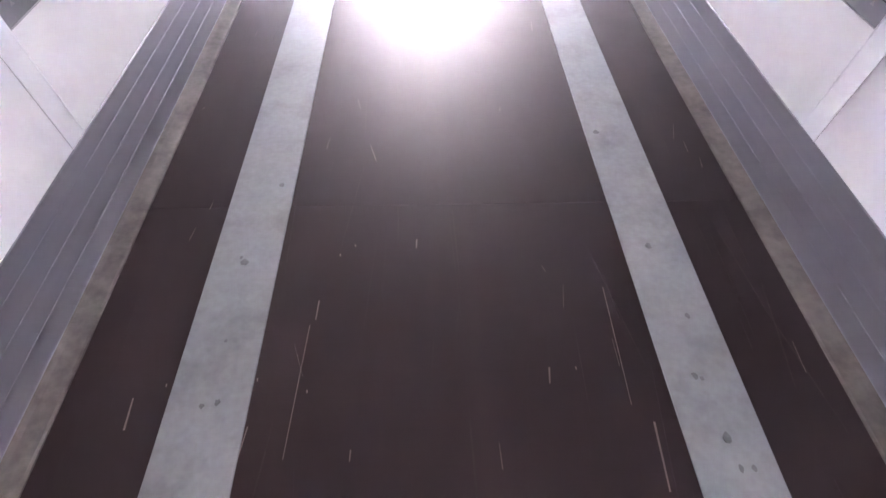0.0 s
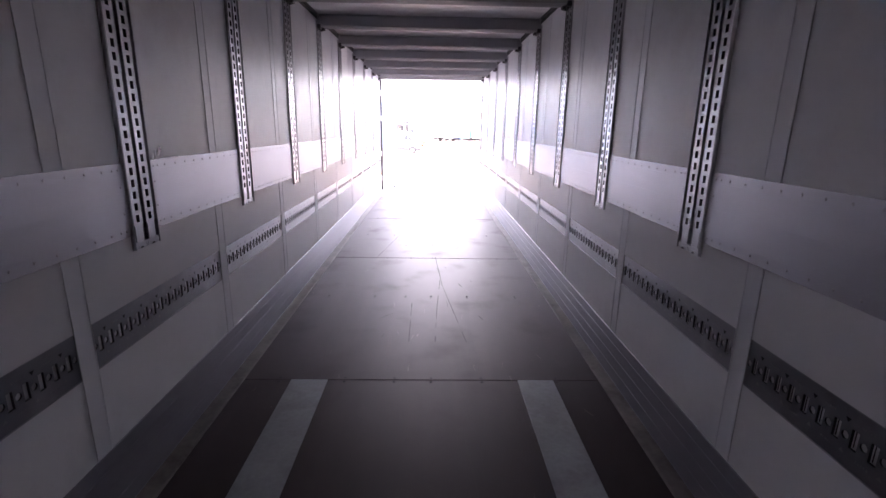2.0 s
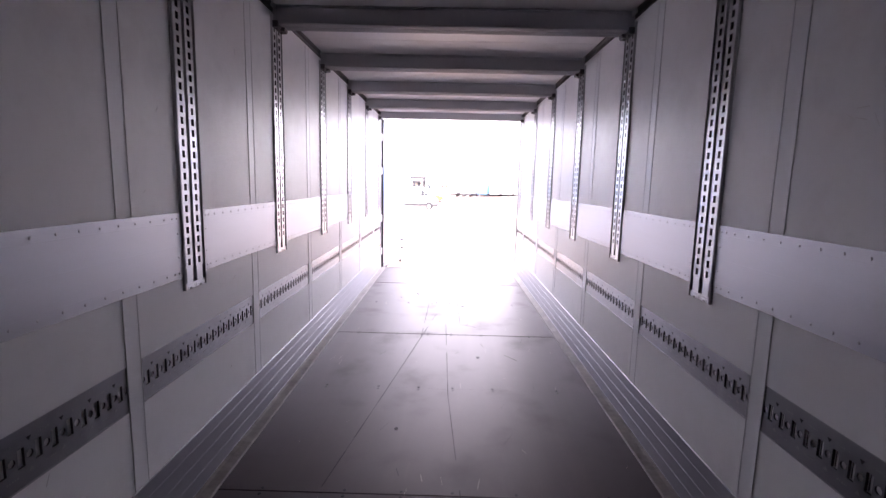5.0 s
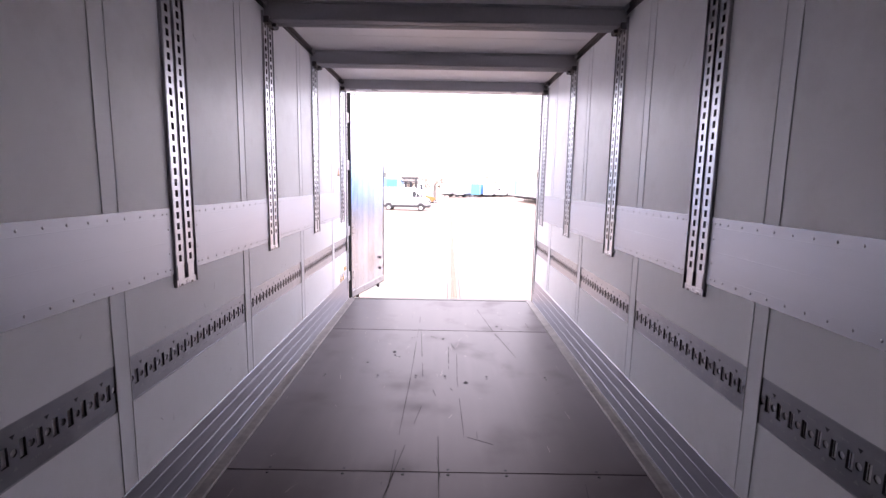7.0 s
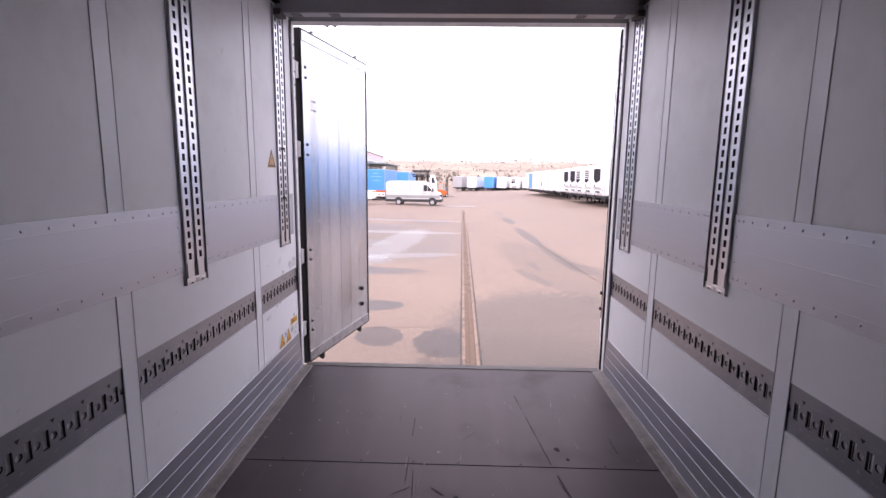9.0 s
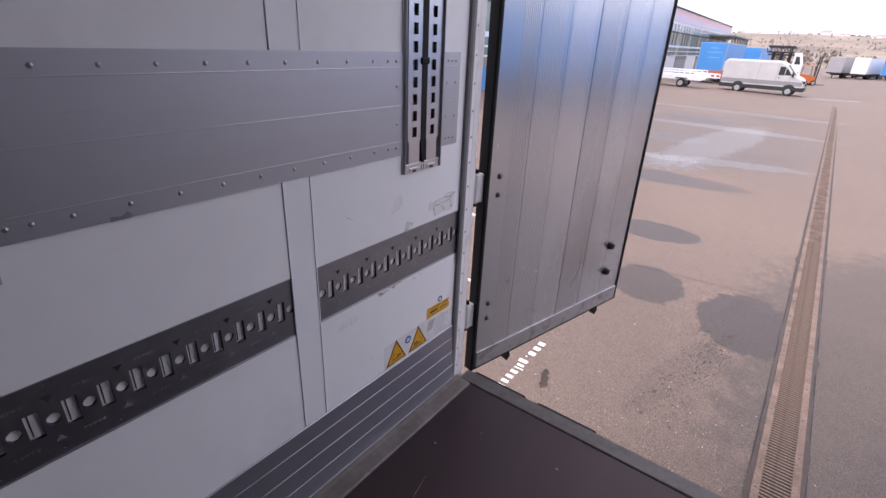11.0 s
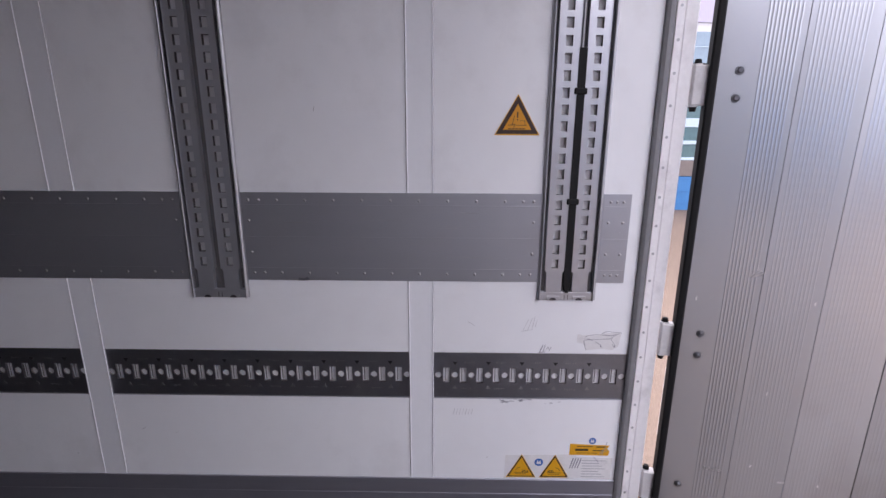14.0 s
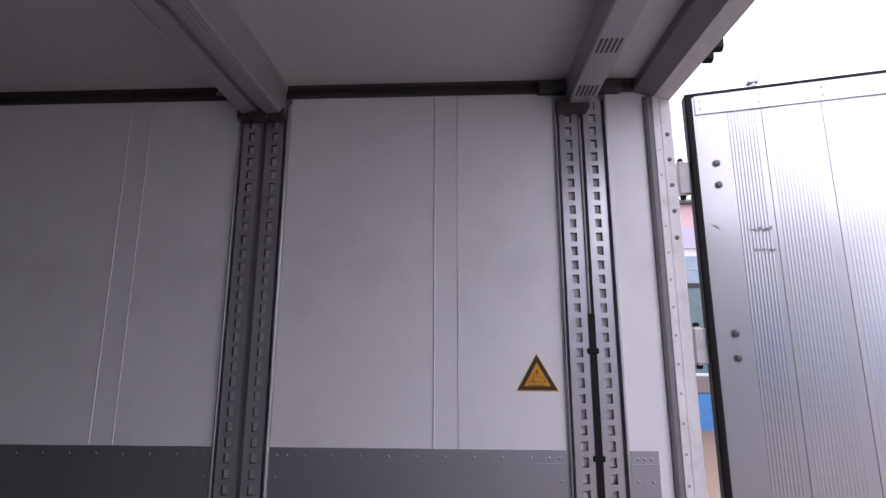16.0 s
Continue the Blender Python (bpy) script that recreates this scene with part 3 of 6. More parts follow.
# rear beam: narrower, with slotted underside
e = empty("slotted_beam", "narrow grey roof beam with slotted underside near the doors", "beam", m=pose(0, -0.255, 0))
bm = bmesh.new()
prism(bm, [(-0.045, CEIL), (-0.045, 2.633), (-0.040, 2.628), (0.040, 2.628), (0.045, 2.633), (0.045, CEIL)], -W + 0.012, W - 0.012, axis="x")
part("beam_profile", bm, M_BEAM, e)
bm = bmesh.new()
for s in (-1, 1):
    for x in (W - 0.16, W - 0.42):
        for k in range(5):
            box(bm, s * (x - 0.02), s * (x + 0.05), -0.034 + k * 0.0145, -0.027 + k * 0.0145, 2.627, 2.629)
part("slots", bm, M_DARK, e)
bm = bmesh.new()
for s in (-1, 1):
    box(bm, s * (W - 0.06), s * (W - 0.002), -0.085, 0.03, 2.608, 2.648, 0.003)
    box(bm, s * (W - 0.05), s * (W - 0.002), -0.15, 0.16, 2.688, 2.723, 0.004)
part("end_brackets", bm, M_DARK, e)

# ---- rear door frame ----
frame_ob = empty("door_frame", "white painted rear door frame with grey gasket and screws", "door frame", kind="structure")
SCREW = bmesh.new()
cyl(SCREW, (0, 0, 0), (0.0015, 0, 0), 0.005, 0.0045, seg=8)
SCREW = finish("screw", SCREW, M_ZINC)
BOLT = bmesh.new()
cyl(BOLT, (0, 0, 0), (0.004, 0, 0), 0.016, 0.015, seg=16)
cyl(BOLT, (0.004, 0, 0), (0.011, 0, 0), 0.011, 0.0075, seg=16)
BOLT = finish("bolt", BOLT, [M_BOLT])
for s in (-1, 1):
    bm = bmesh.new()
    prism(bm, [(s * W, -0.012), (s * (W - 0.010), -0.010), (s * (W - 0.014), 0.000), (s * (W - 0.012), 0.016), (s * W, 0.018)], 0.0, 2.673, axis="z")
    part("gasket", bm, M_GASKET, frame_ob, "dark grey rubber gasket")
    bm = bmesh.new()
    prism(bm, [(s * (W + 0.085), 0.0), (s * (W + 0.002), 0.0), (s * (W + 0.002), 0.019), (s * (W - 0.009), 0.021), (s * (W - 0.009), 0.043), (s * (W - 0.001), 0.046), (s * (W - 0.001), 0.049), (s * (W - 0.005), 0.051), (s * (W - 0.005), 0.086), (s * (W + 0.002), 0.092), (s * (W + 0.085), 0.096)], -0.15, 2.69, axis="z")
    part("pillar", bm, M_FRAME, frame_ob)
    for i in range(27):
        reuse("screw", SCREW, frame_ob, on_wall(s, 0.033, 0.009, 0.06 + i * 0.096))
    for i in range(5):
        reuse("bolt", BOLT, frame_ob, on_wall(s, 0.069, 0.005, 2.13 + i * 0.098) @ Matrix.Diagonal((0.52, 0.52, 0.52, 1)))
bm = bmesh.new()
prism(bm, [(0.0, 2.83), (0.0, 2.698), (0.030, 2.673), (0.090, 2.661), (0.096, 2.668), (0.096, 2.83)], -W - 0.085, W + 0.085, axis="x")
part("header", bm, M_FRAME, frame_ob)
bm = bmesh.new()
prism(bm, [(-0.002, 2.738), (-0.045, 2.733), (-0.045, 2.698), (0.028, 2.673), (0.030, 2.678), (0.0, 2.701)], -W, W, axis="x")
part("gasket", bm, M_GASKET, frame_ob, "dark grey rubber gasket")
bm = bmesh.new()
for x in (-0.55, -0.10, 0.55):
    box(bm, x - 0.03, x + 0.03, 0.096, 0.135, 2.69, 2.73, 0.006)
part("lock_keeper", bm, M_ZINC, frame_ob)
for x in (-0.985, -0.925):
    bm = bmesh.new()
    prism(bm, [(x - 0.018, 2.70), (x + 0.018, 2.70), (x + 0.015, 2.668), (x + 0.004, 2.658), (x - 0.012, 2.664)], 0.097, 0.122, axis="y")
    part("keeper_cam", bm, M_RUBBER, frame_ob)
for x in (-1.06, -0.72, 0.72, 1.06):
    bm = bmesh.new()
    box(bm, x - 0.15, x + 0.15, 0.109, 0.185, -0.19, -0.04, 0.02)
    tagged(part("rubber_buffer", bm, M_RUBBER), "black rubber dock buffer below the rear sill", "buffer", "dock buffers below the sill")


# ---- door leaves ----
M_REDKNOB = material("dark_red_rubber", (0.10, 0.030, 0.026), 0.5, 0, 0.2, 20, 80)
LEAF_W, LEAF_LO, LEAF_HI, LEAF_T = 1.250, -0.024, 2.665, 0.045


def door_leaf(name, label, hinge, side, turn):
    """Local frame: y from hinge to free edge, x out of the inner face, z up."""
    e = empty(name, label, "door", "rear door leaves", m=pose(hinge[0], hinge[1], 0, 0, 0, turn))
    flip = -side

    def bx(bm, x0, x1, *rest, bevel=0.0):
        a, b = sorted((flip * x0, flip * x1))
        box(bm, a, b, *rest, bevel)
    edges = [0.024, 0.243, 0.423, 0.627, 0.832, 1.035, LEAF_W - 0.018]
    for i in range(len(edges) - 1):
        bm = bmesh.new()
        tilt = (-0.0006, 0.0012, -0.0003, -0.0010, 0.0008, -0.0006, 0.0009)[i]
        ya, yb = edges[i] + 0.0005, edges[i + 1] - 0.0005
        face = [u / 8 for u in range(9)]
        top_at = [-(0.0018 + tilt) + 2 * tilt * u - 0.0007 * u ** 3 for u in face]
        outline = [(-flip * LEAF_T, ya), (flip * (top_at[0] - 0.0007), ya)] + [(flip * h, ya + 0.0007 + (yb - ya - 0.0014) * u) for u, h in zip(face, top_at)] + [(flip * (top_at[-1] - 0.0007), yb), (-flip * LEAF_T, yb)]
        prism(bm, outline, LEAF_LO + 0.012, LEAF_HI - 0.012, axis="z")
        first, rise = (0.134, 0.0006) if i == 0 else (edges[i] + 0.016, 0.00036)
        for k in range(9 if i == 0 else 13 if i == 1 else 15):
            y = first + k * 0.0105
            u = (y + 0.004 - ya) / (yb - ya)
            top = -(0.0018 + tilt) + 2 * tilt * u - 0.0007 * u ** 3
            prism(bm, [(flip * (top - 0.002), y), (flip * (top - 0.0001), y + 0.0004), (flip * (top + rise), y + 0.0028), (flip * (top + rise), y + 0.0046), (flip * (top - 0.0001), y + 0.0072), (flip * (top - 0.002), y + 0.0075)], LEAF_LO + 0.094, LEAF_HI - 0.083, axis="z")
        part("door_plank", bm, M_DOOR, e)
    bm = bmesh.new()
    bx(bm, -LEAF_T - 0.004, 0.006, 0.0, 0.024, LEAF_LO, LEAF_HI, bevel=0.005)
    bx(bm, -LEAF_T - 0.004, 0.004, LEAF_W - 0.018, LEAF_W, LEAF_LO, LEAF_HI, bevel=0.004)
    bx(bm, -LEAF_T - 0.004, 0.004, 0.0, LEAF_W, LEAF_LO, LEAF_LO + 0.012, bevel=0.003)
    bx(bm, -LEAF_T - 0.004, 0.006, 0.0, LEAF_W, LEAF_HI - 0.012, LEAF_HI, bevel=0.003)
    part("seal", bm, M_RUBBER, e, "black rubber edge seal")
    for z0, z1, nm in ((LEAF_LO + 0.012, LEAF_LO + 0.096, "bottom_trim"), (LEAF_HI - 0.085, LEAF_HI - 0.012, "top_trim")):
        bm = bmesh.new()
        bx(bm, -0.002, 0.004, 0.032, LEAF_W - 0.02, z0, z1, bevel=0.0006)
        part(nm, bm, M_TRIM if nm == "bottom_trim" else M_DOOR, e)
        for k in range(7 if nm == "bottom_trim" else 6):
            for dz in ((0.3, 0.7) if nm == "top_trim" or k == 0 else (0.45,)):
                ob = reuse("screw", SCREW, e, pose(flip * 0.004, 0.05 + k * 0.19, z0 + (z1 - z0) * dz, 0, 0, 0 if flip > 0 else 180))
    for z in (0.289, 0.898, 1.753, 2.350):
        for dz in (-0.040, 0.040):
            reuse("bolt", BOLT, e, pose(flip * 0.0, 0.083, z + dz, 0, 0, 0 if flip > 0 else 180) @ Matrix.Scale(0.82, 4))
        bm = bmesh.new()
        cyl(bm, (-flip * 0.028, -0.028, z - 0.064), (-flip * 0.028, -0.028, z + 0.064), 0.014, seg=18)
        bx(bm, -0.046, -0.010, -0.04, 0.01, z - 0.060, z + 0.060, bevel=0.004)
        hinge_ob = part("hinge", bm, M_FRAME, e, "white painted steel hinge")
        bm = bmesh.new()
        for s in (-1, 1):
            cyl(bm, (-flip * 0.028, -0.028, z + s * 0.064), (-flip * 0.028, -0.028, z + s * 0.078), 0.012, 0.009, seg=12)
        part("hinge_cap", bm, M_RUBBER, hinge_ob)
    for y in (0.265, LEAF_W - 0.195):
        bm = bmesh.new()
        prism(bm, [(y - 0.02, LEAF_LO), (y + 0.02, LEAF_LO), (y + 0.030, LEAF_LO - 0.04), (y + 0.010, LEAF_LO - 0.064), (y - 0.010, LEAF_LO - 0.040)], -flip * 0.045, -flip * 0.01)
        part("lock_cam", bm, M_RUBBER, e)
    for z in (0.222, 0.387):
        bm = bmesh.new()
        cyl(bm, (0, LEAF_W - 0.187, z), (flip * 0.026, LEAF_W - 0.187, z), 0.023, 0.016, seg=14)
        part("rubber_stop", bm, M_RUBBER, e)
        bm = bmesh.new()
        cyl(bm, (-flip * 0.02, LEAF_W, z), (-flip * 0.02, LEAF_W + 0.018, z), 0.021, 0.017, seg=14)
        cyl(bm, (-flip * 0.02, LEAF_W + 0.018, z), (-flip * 0.02, LEAF_W + 0.030, z), 0.017, 0.008, seg=14)
        part("edge_buffer", bm, M_REDKNOB, e, "dark red rubber edge buffer")
    for y in (0.35, LEAF_W - 0.22):
        bm = bmesh.new()
        x = -flip * (LEAF_T + 0.03)
        cyl(bm, (x, y, LEAF_LO - 0.02), (x, y, LEAF_HI + 0.03), 0.017, seg=14)
        part("locking_bar", bm, M_ZINC, e, "galvanised locking bar")
    bm = bmesh.new()
    for y in (0.235, 1.05):
        x = -flip * 0.025
        cyl(bm, (x, y, LEAF_HI), (x, y, LEAF_HI + 0.022), 0.012, seg=10)
        box(bm, x - 0.014, x + 0.014, y - 0.02, y + 0.016, LEAF_HI + 0.020, LEAF_HI + 0.040, 0.004)
        cyl(bm, (x, y + 0.012, LEAF_HI + 0.034), (x, y + 0.024, LEAF_HI + 0.058), 0.010, 0.008, seg=10)
    part("top_cam", bm, M_ZINC, e)
    return e


M_SMUDGE = material("grey_smudge", (0.30, 0.29, 0.29), 0.6, 0.0, 0.3, 30, 90)


def door_marks(e, flip):
    """Rows of short dark rub marks, a smear and scratches on the inner face."""
    r = random.Random(17)
    for y0, z0, n, w, h in ((0.162, 2.136, 9, 0.0055, 0.014), (0.166, 2.065, 9, 0.0055, 0.012), (0.160, 0.410, 8, 0.006, 0.010), (0.40, 0.400, 3, 0.006, 0.008)):
        bm = bmesh.new()
        for k in range(n):
            a = y0 + k * 0.0078 + r.uniform(0, 0.002)
            z = z0 + r.uniform(-0.003, 0.003)
            box(bm, flip * -0.004, flip * -0.0006 if flip > 0 else flip * -0.0006, a, a + w * r.uniform(0.6, 1), z, z + h * r.uniform(0.6, 1))
        part("rub_mark", bm, M_SMUDGE, e)
    bm = bmesh.new()
    for y0, z0, ang, ln, w in ((0.205, 1.155, 0.35, 0.045, 0.006), (0.215, 1.165, 0.45, 0.025, 0.005), (0.314, 0.736, 1.3, 0.014, 0.003), (0.400, 1.073, 1.2, 0.012, 0.004), (0.745, 0.225, 1.0, 0.10, 0.0011), (0.775, 0.27, 1.2, 0.07, 0.0011), (0.735, 0.21, 1.4, 0.05, 0.0011), (0.523, 0.405, 1.4, 0.012, 0.004), (0.305, 0.449, 0.5, 0.008, 0.006), (0.052, 1.06, 1.2, 0.015, 0.006), (0.052, 2.17, -0.8, 0.03, 0.006)):
        c, s = math.cos(ang) * ln, math.sin(ang) * ln
        o = [(y0, z0), (y0 + w * math.sin(ang), z0 - w * math.cos(ang)), (y0 + c, z0 + s), (y0 + c * 0.6 - w * math.sin(ang) * 0.5, z0 + s * 0.6 + w * math.cos(ang) * 0.5)]
        a, b = sorted((flip * -0.004, flip * -0.0008))
        prism(bm, o, a, b)
    part("scratch", bm, M_SMUDGE, e)


leaf = door_leaf("trailer_door", "open ribbed aluminium trailer door leaf with black rubber seal", (-1.206, 0.130), -1, -13.4)
door_marks(leaf, 1)
bm = bmesh.new()
HX, HY = -0.12, 0.024
cyl(bm, (HX, HY, 0.45), (HX, HY, 0.74), 0.007, seg=10)
for z in (0.45, 0.74):
    cyl(bm, (HX, HY, z), (HX + 0.02, HY, z + (0.014 if z > 0.5 else -0.014)), 0.007, seg=10)
    cyl(bm, (HX + 0.02, HY, z + (0.014 if z > 0.5 else -0.014)), (-0.044, HY, z + (0.014 if z > 0.5 else -0.014)), 0.007, seg=10)
part("grab_handle", bm, M_FRAME, leaf, "white painted grab handle")
door_leaf("trailer_door", "open ribbed aluminium trailer door leaf folded outwards", (1.235, 0.135), 1, -17.0)

# ---- small things on the walls ----
def sheet(bm, outline, x, mat=0):
    """A thin flat sheet on a wall, outline as (y, z) points."""
    prism(bm, outline, 0.0, x, mat=mat)


def tri(y, z, w, h):
    return [(y - w / 2, z), (y + w / 2, z), (y, z + h)]


M_BROWN = material("sign_dark_brown", (0.045, 0.022, 0.016), 0.45, 0, 0.1, 20, 90)
M_AMBER = material("sign_amber", (0.70, 0.31, 0.02), 0.4, 0, 0.06, 20, 90)


def stroke(bm, x, w, *pts):
    """A pen line of width w through (y, z) points."""
    for (y0, z0), (y1, z1) in zip(pts, pts[1:]):
        ln = math.hypot(y1 - y0, z1 - z0)
        ny, nz = (z0 - z1) / ln * w / 2, (y1 - y0) / ln * w / 2
        prism(bm, [(y0 - ny, z0 - nz), (y1 - ny, z1 - nz), (y1 + ny, z1 + nz), (y0 + ny, z0 + nz)], x, x + 0.0004)


def warning_sign(label, y, z, w, h, kind):
    e = empty("warning_sign", label, "warning sign", "warning triangles", m=on_wall(-1, y, 0, z))
    rim, edge, field = (0.032, 0.935, 0.63) if kind == "trailer" else (0.03, 0.94, 0.80)
    bm = bmesh.new()
    sheet(bm, tri(0, 0, w, h), 0.0008)
    part("backing", bm, M_YELLOW, e)
    bm = bmesh.new()
    sheet(bm, tri(0, h * rim, w * edge, h * edge), 0.0012)
    part("border", bm, M_BROWN if kind == "trailer" else M_BLACK, e)
    bm = bmesh.new()
    sheet(bm, tri(0, h * (1 - field) * 0.36, w * field, h * field), 0.0016)
    part("field", bm, M_AMBER if kind == "trailer" else M_YELLOW, e)
    bm = bmesh.new()
    x, s = 0.0016, w / 0.145
    if kind == "trailer":
        stroke(bm, x, 0.0042 * s, (0.0, 0.072 * s), (0.0, 0.054 * s))
        stroke(bm, x, 0.0042 * s, (0.0, 0.050 * s), (0.0, 0.046 * s))
        stroke(bm, x, 0.0014 * s, (-0.030 * s, 0.031 * s), (0.030 * s, 0.031 * s))
        stroke(bm, x, 0.0016 * s, (-0.016 * s, 0.031 * s), (-0.010 * s, 0.060 * s))
        stroke(bm, x, 0.0012 * s, (0.008 * s, 0.045 * s), (0.024 * s, 0.045 * s), (0.024 * s, 0.032 * s))
        stroke(bm, x, 0.0014 * s, (-0.022 * s, 0.034 * s), (-0.006 * s, 0.034 * s))
        stroke(bm, x, 0.0020 * s, (-0.010 * s, 0.029 * s), (-0.010 * s, 0.024 * s))
    else:
        f = 1 if kind == "lift" else -1
        stroke(bm, x, 0.0022 * s, (-0.034 * s, 0.028 * s), (0.034 * s, 0.028 * s))
        stroke(bm, x, 0.0020 * s, (-f * 0.028 * s, 0.040 * s), (-f * 0.018 * s, 0.052 * s), (-f * 0.004 * s, 0.058 * s))
        for k in range(4):
            c = f * (0.006 + 0.008 * k) * s
            stroke(bm, x, 0.0045 * s, (c, 0.030 * s), (c + 0.003 * s, (0.036 + 0.004 * (k % 2)) * s))
        stroke(bm, x, 0.0022 * s, (f * 0.004 * s, 0.041 * s), (f * 0.024 * s, 0.041 * s))
    part("pictogram", bm, M_BLACK, e)
    bm = bmesh.new()
    for k in range(5):
        a = (-0.028 + 0.011 * k) * s
        box(bm, x, x + 0.0004, a, a + 0.009 * s, 0.0185 * s, 0.0215 * s)
    part("print_bar", bm, M_BROWN, e)


warning_sign("yellow and black triangular warning sticker on the upper wall", -0.442, 1.600, 0.145, 0.126, "trailer")
warning_sign("small yellow and black triangular warning sticker above the skirting", -0.372, 0.3085, 0.115, 0.103, "lift")
warning_sign("small yellow and black triangular warning sticker above the skirting", -0.244, 0.3085, 0.115, 0.103, "tip")
bm = bmesh.new()
sheet(bm, [(-0.437, 0.3000), (-0.165, 0.3000), (-0.165, 0.414), (-0.434, 0.407)], 0.0004)
tagged(part("clear_film", bm, M_PAPER), "thin white backing film under the warning stickers", "sticker").matrix_basis = on_wall(-1, 0)


M_PRINT = material("grey_print", (0.30, 0.30, 0.34), 0.5, 0, 0.2, 30, 90)
M_FAINTPEN = material("faint_pen", (0.66, 0.66, 0.68), 0.5, 0, 0.2, 30, 90)
M_PEN = material("dark_pen_and_edge_shadow", (0.09, 0.09, 0.14), 0.5, 0, 0.2, 30, 90)


def ink(bm, x, w, pts, r):
    """A thin uneven stroke through points (y, z), lying in the plane x."""
    for (y0, z0), (y1, z1) in zip(pts, pts[1:]):
        ln = math.hypot(y1 - y0, z1 - z0)
        ny, nz = -(z1 - z0) / ln, (y1 - y0) / ln
        a, b = w * r.uniform(0.3, 1.0), w * r.uniform(0.3, 1.0)
        prism(bm, [(y0 - ny * a, z0 - nz * a), (y1 - ny * b, z1 - nz * b), (y1 + ny * b, z1 + nz * b), (y0 + ny * a, z0 + nz * a)], x, x + 0.0003)


def disc_sticker(y, z, r):
    e = empty("round_sticker", "round blue mandatory sign sticker", "sticker", "round blue stickers", m=on_wall(-1, y, 0, z))
    bm = bmesh.new()
    cyl(bm, (0, 0, 0), (0.0008, 0, 0), r, seg=24)
    part("backing", bm, M_PAPER, e)
    bm = bmesh.new()
    cyl(bm, (0.0007, 0, 0), (0.0012, 0, 0), r * 0.9, seg=24)
    part("disc", bm, M_BLUE, e)
    bm = bmesh.new()
    box(bm, 0.0012, 0.0016, -r * 0.45, r * 0.45, -r * 0.4, r * 0.05)
    box(bm, 0.0012, 0.0016, -r * 0.35, -r * 0.15, r * 0.05, r * 0.45)
    box(bm, 0.0012, 0.0016, r * 0.1, r * 0.35, r * 0.05, r * 0.4)
    part("pictogram", bm, M_PAPER, e)


disc_sticker(-0.305, 0.377, 0.0185)
disc_sticker(-0.107, 0.474, 0.015)

e = empty("yellow_label", "yellow printed label with torn corner beside the door", "sticker", m=on_wall(-1, -0.115, 0, 0.436))
bm = bmesh.new()
sheet(bm, [(-0.076, -0.024), (0.072, -0.026), (0.076, -0.006), (0.066, 0.004), (0.074, 0.018), (-0.075, 0.024)], 0.0009)
part("sheet", bm, M_YELLOW, e)
for z, y0, y1, h in ((0.012, -0.05, 0.01, 0.003), (-0.006, -0.055, -0.005, 0.009), (-0.006, 0.012, 0.055, 0.004), (0.010, 0.025, 0.06, 0.004), (-0.016, -0.05, 0.03, 0.002)):
    bm = bmesh.new()
    box(bm, 0.0009, 0.0013, y0, y1, z, z + h)
    part("print_bar", bm, M_BLACK, e)
bm = bmesh.new()
rnd = random.Random(8)
for pts in (((0.048, -0.026), (0.052, -0.004), (0.060, 0.014), (0.063, 0.034)), ((0.040, -0.020), (0.050, 0.0), (0.066, 0.008)), ((0.056, -0.010), (0.070, 0.002))):
    ink(bm, 0.0013, 0.0016, pts, rnd)
part("tear_line", bm, M_PRINT, e)
bm = bmesh.new()
ink(bm, 0.0013, 0.002, ((0.018, -0.032), (0.036, -0.054)), rnd)
part("scratch", bm, M_PRINT, e)
e = empty("white_label", "scuffed white paper label beside the door frame", "sticker", m=on_wall(-1, -0.110, 0, 0.348))
bm = bmesh.new()
sheet(bm, [(-0.085, -0.040), (0.082, -0.044), (0.085, 0.052), (-0.055, 0.056), (-0.070, 0.030)], 0.0008)
part("sheet", bm, M_PAPER, e)
for i in range(7):
    bm = bmesh.new()
    box(bm, 0.0008, 0.0011, -0.03, 0.06 - 0.012 * (i % 3), -0.034 + i * 0.012, -0.032 + i * 0.012)
    part("print_bar", bm, M_PRINT, e)
for i in range(4):
    bm = bmesh.new()
    y = -0.078 + i * 0.010
    prism(bm, [(y, 0.004), (y + 0.004, 0.004), (y + 0.016, 0.048), (y + 0.012, 0.050)], 0.0008, 0.0012)
    part("print_bar", bm, M_PRINT, e)

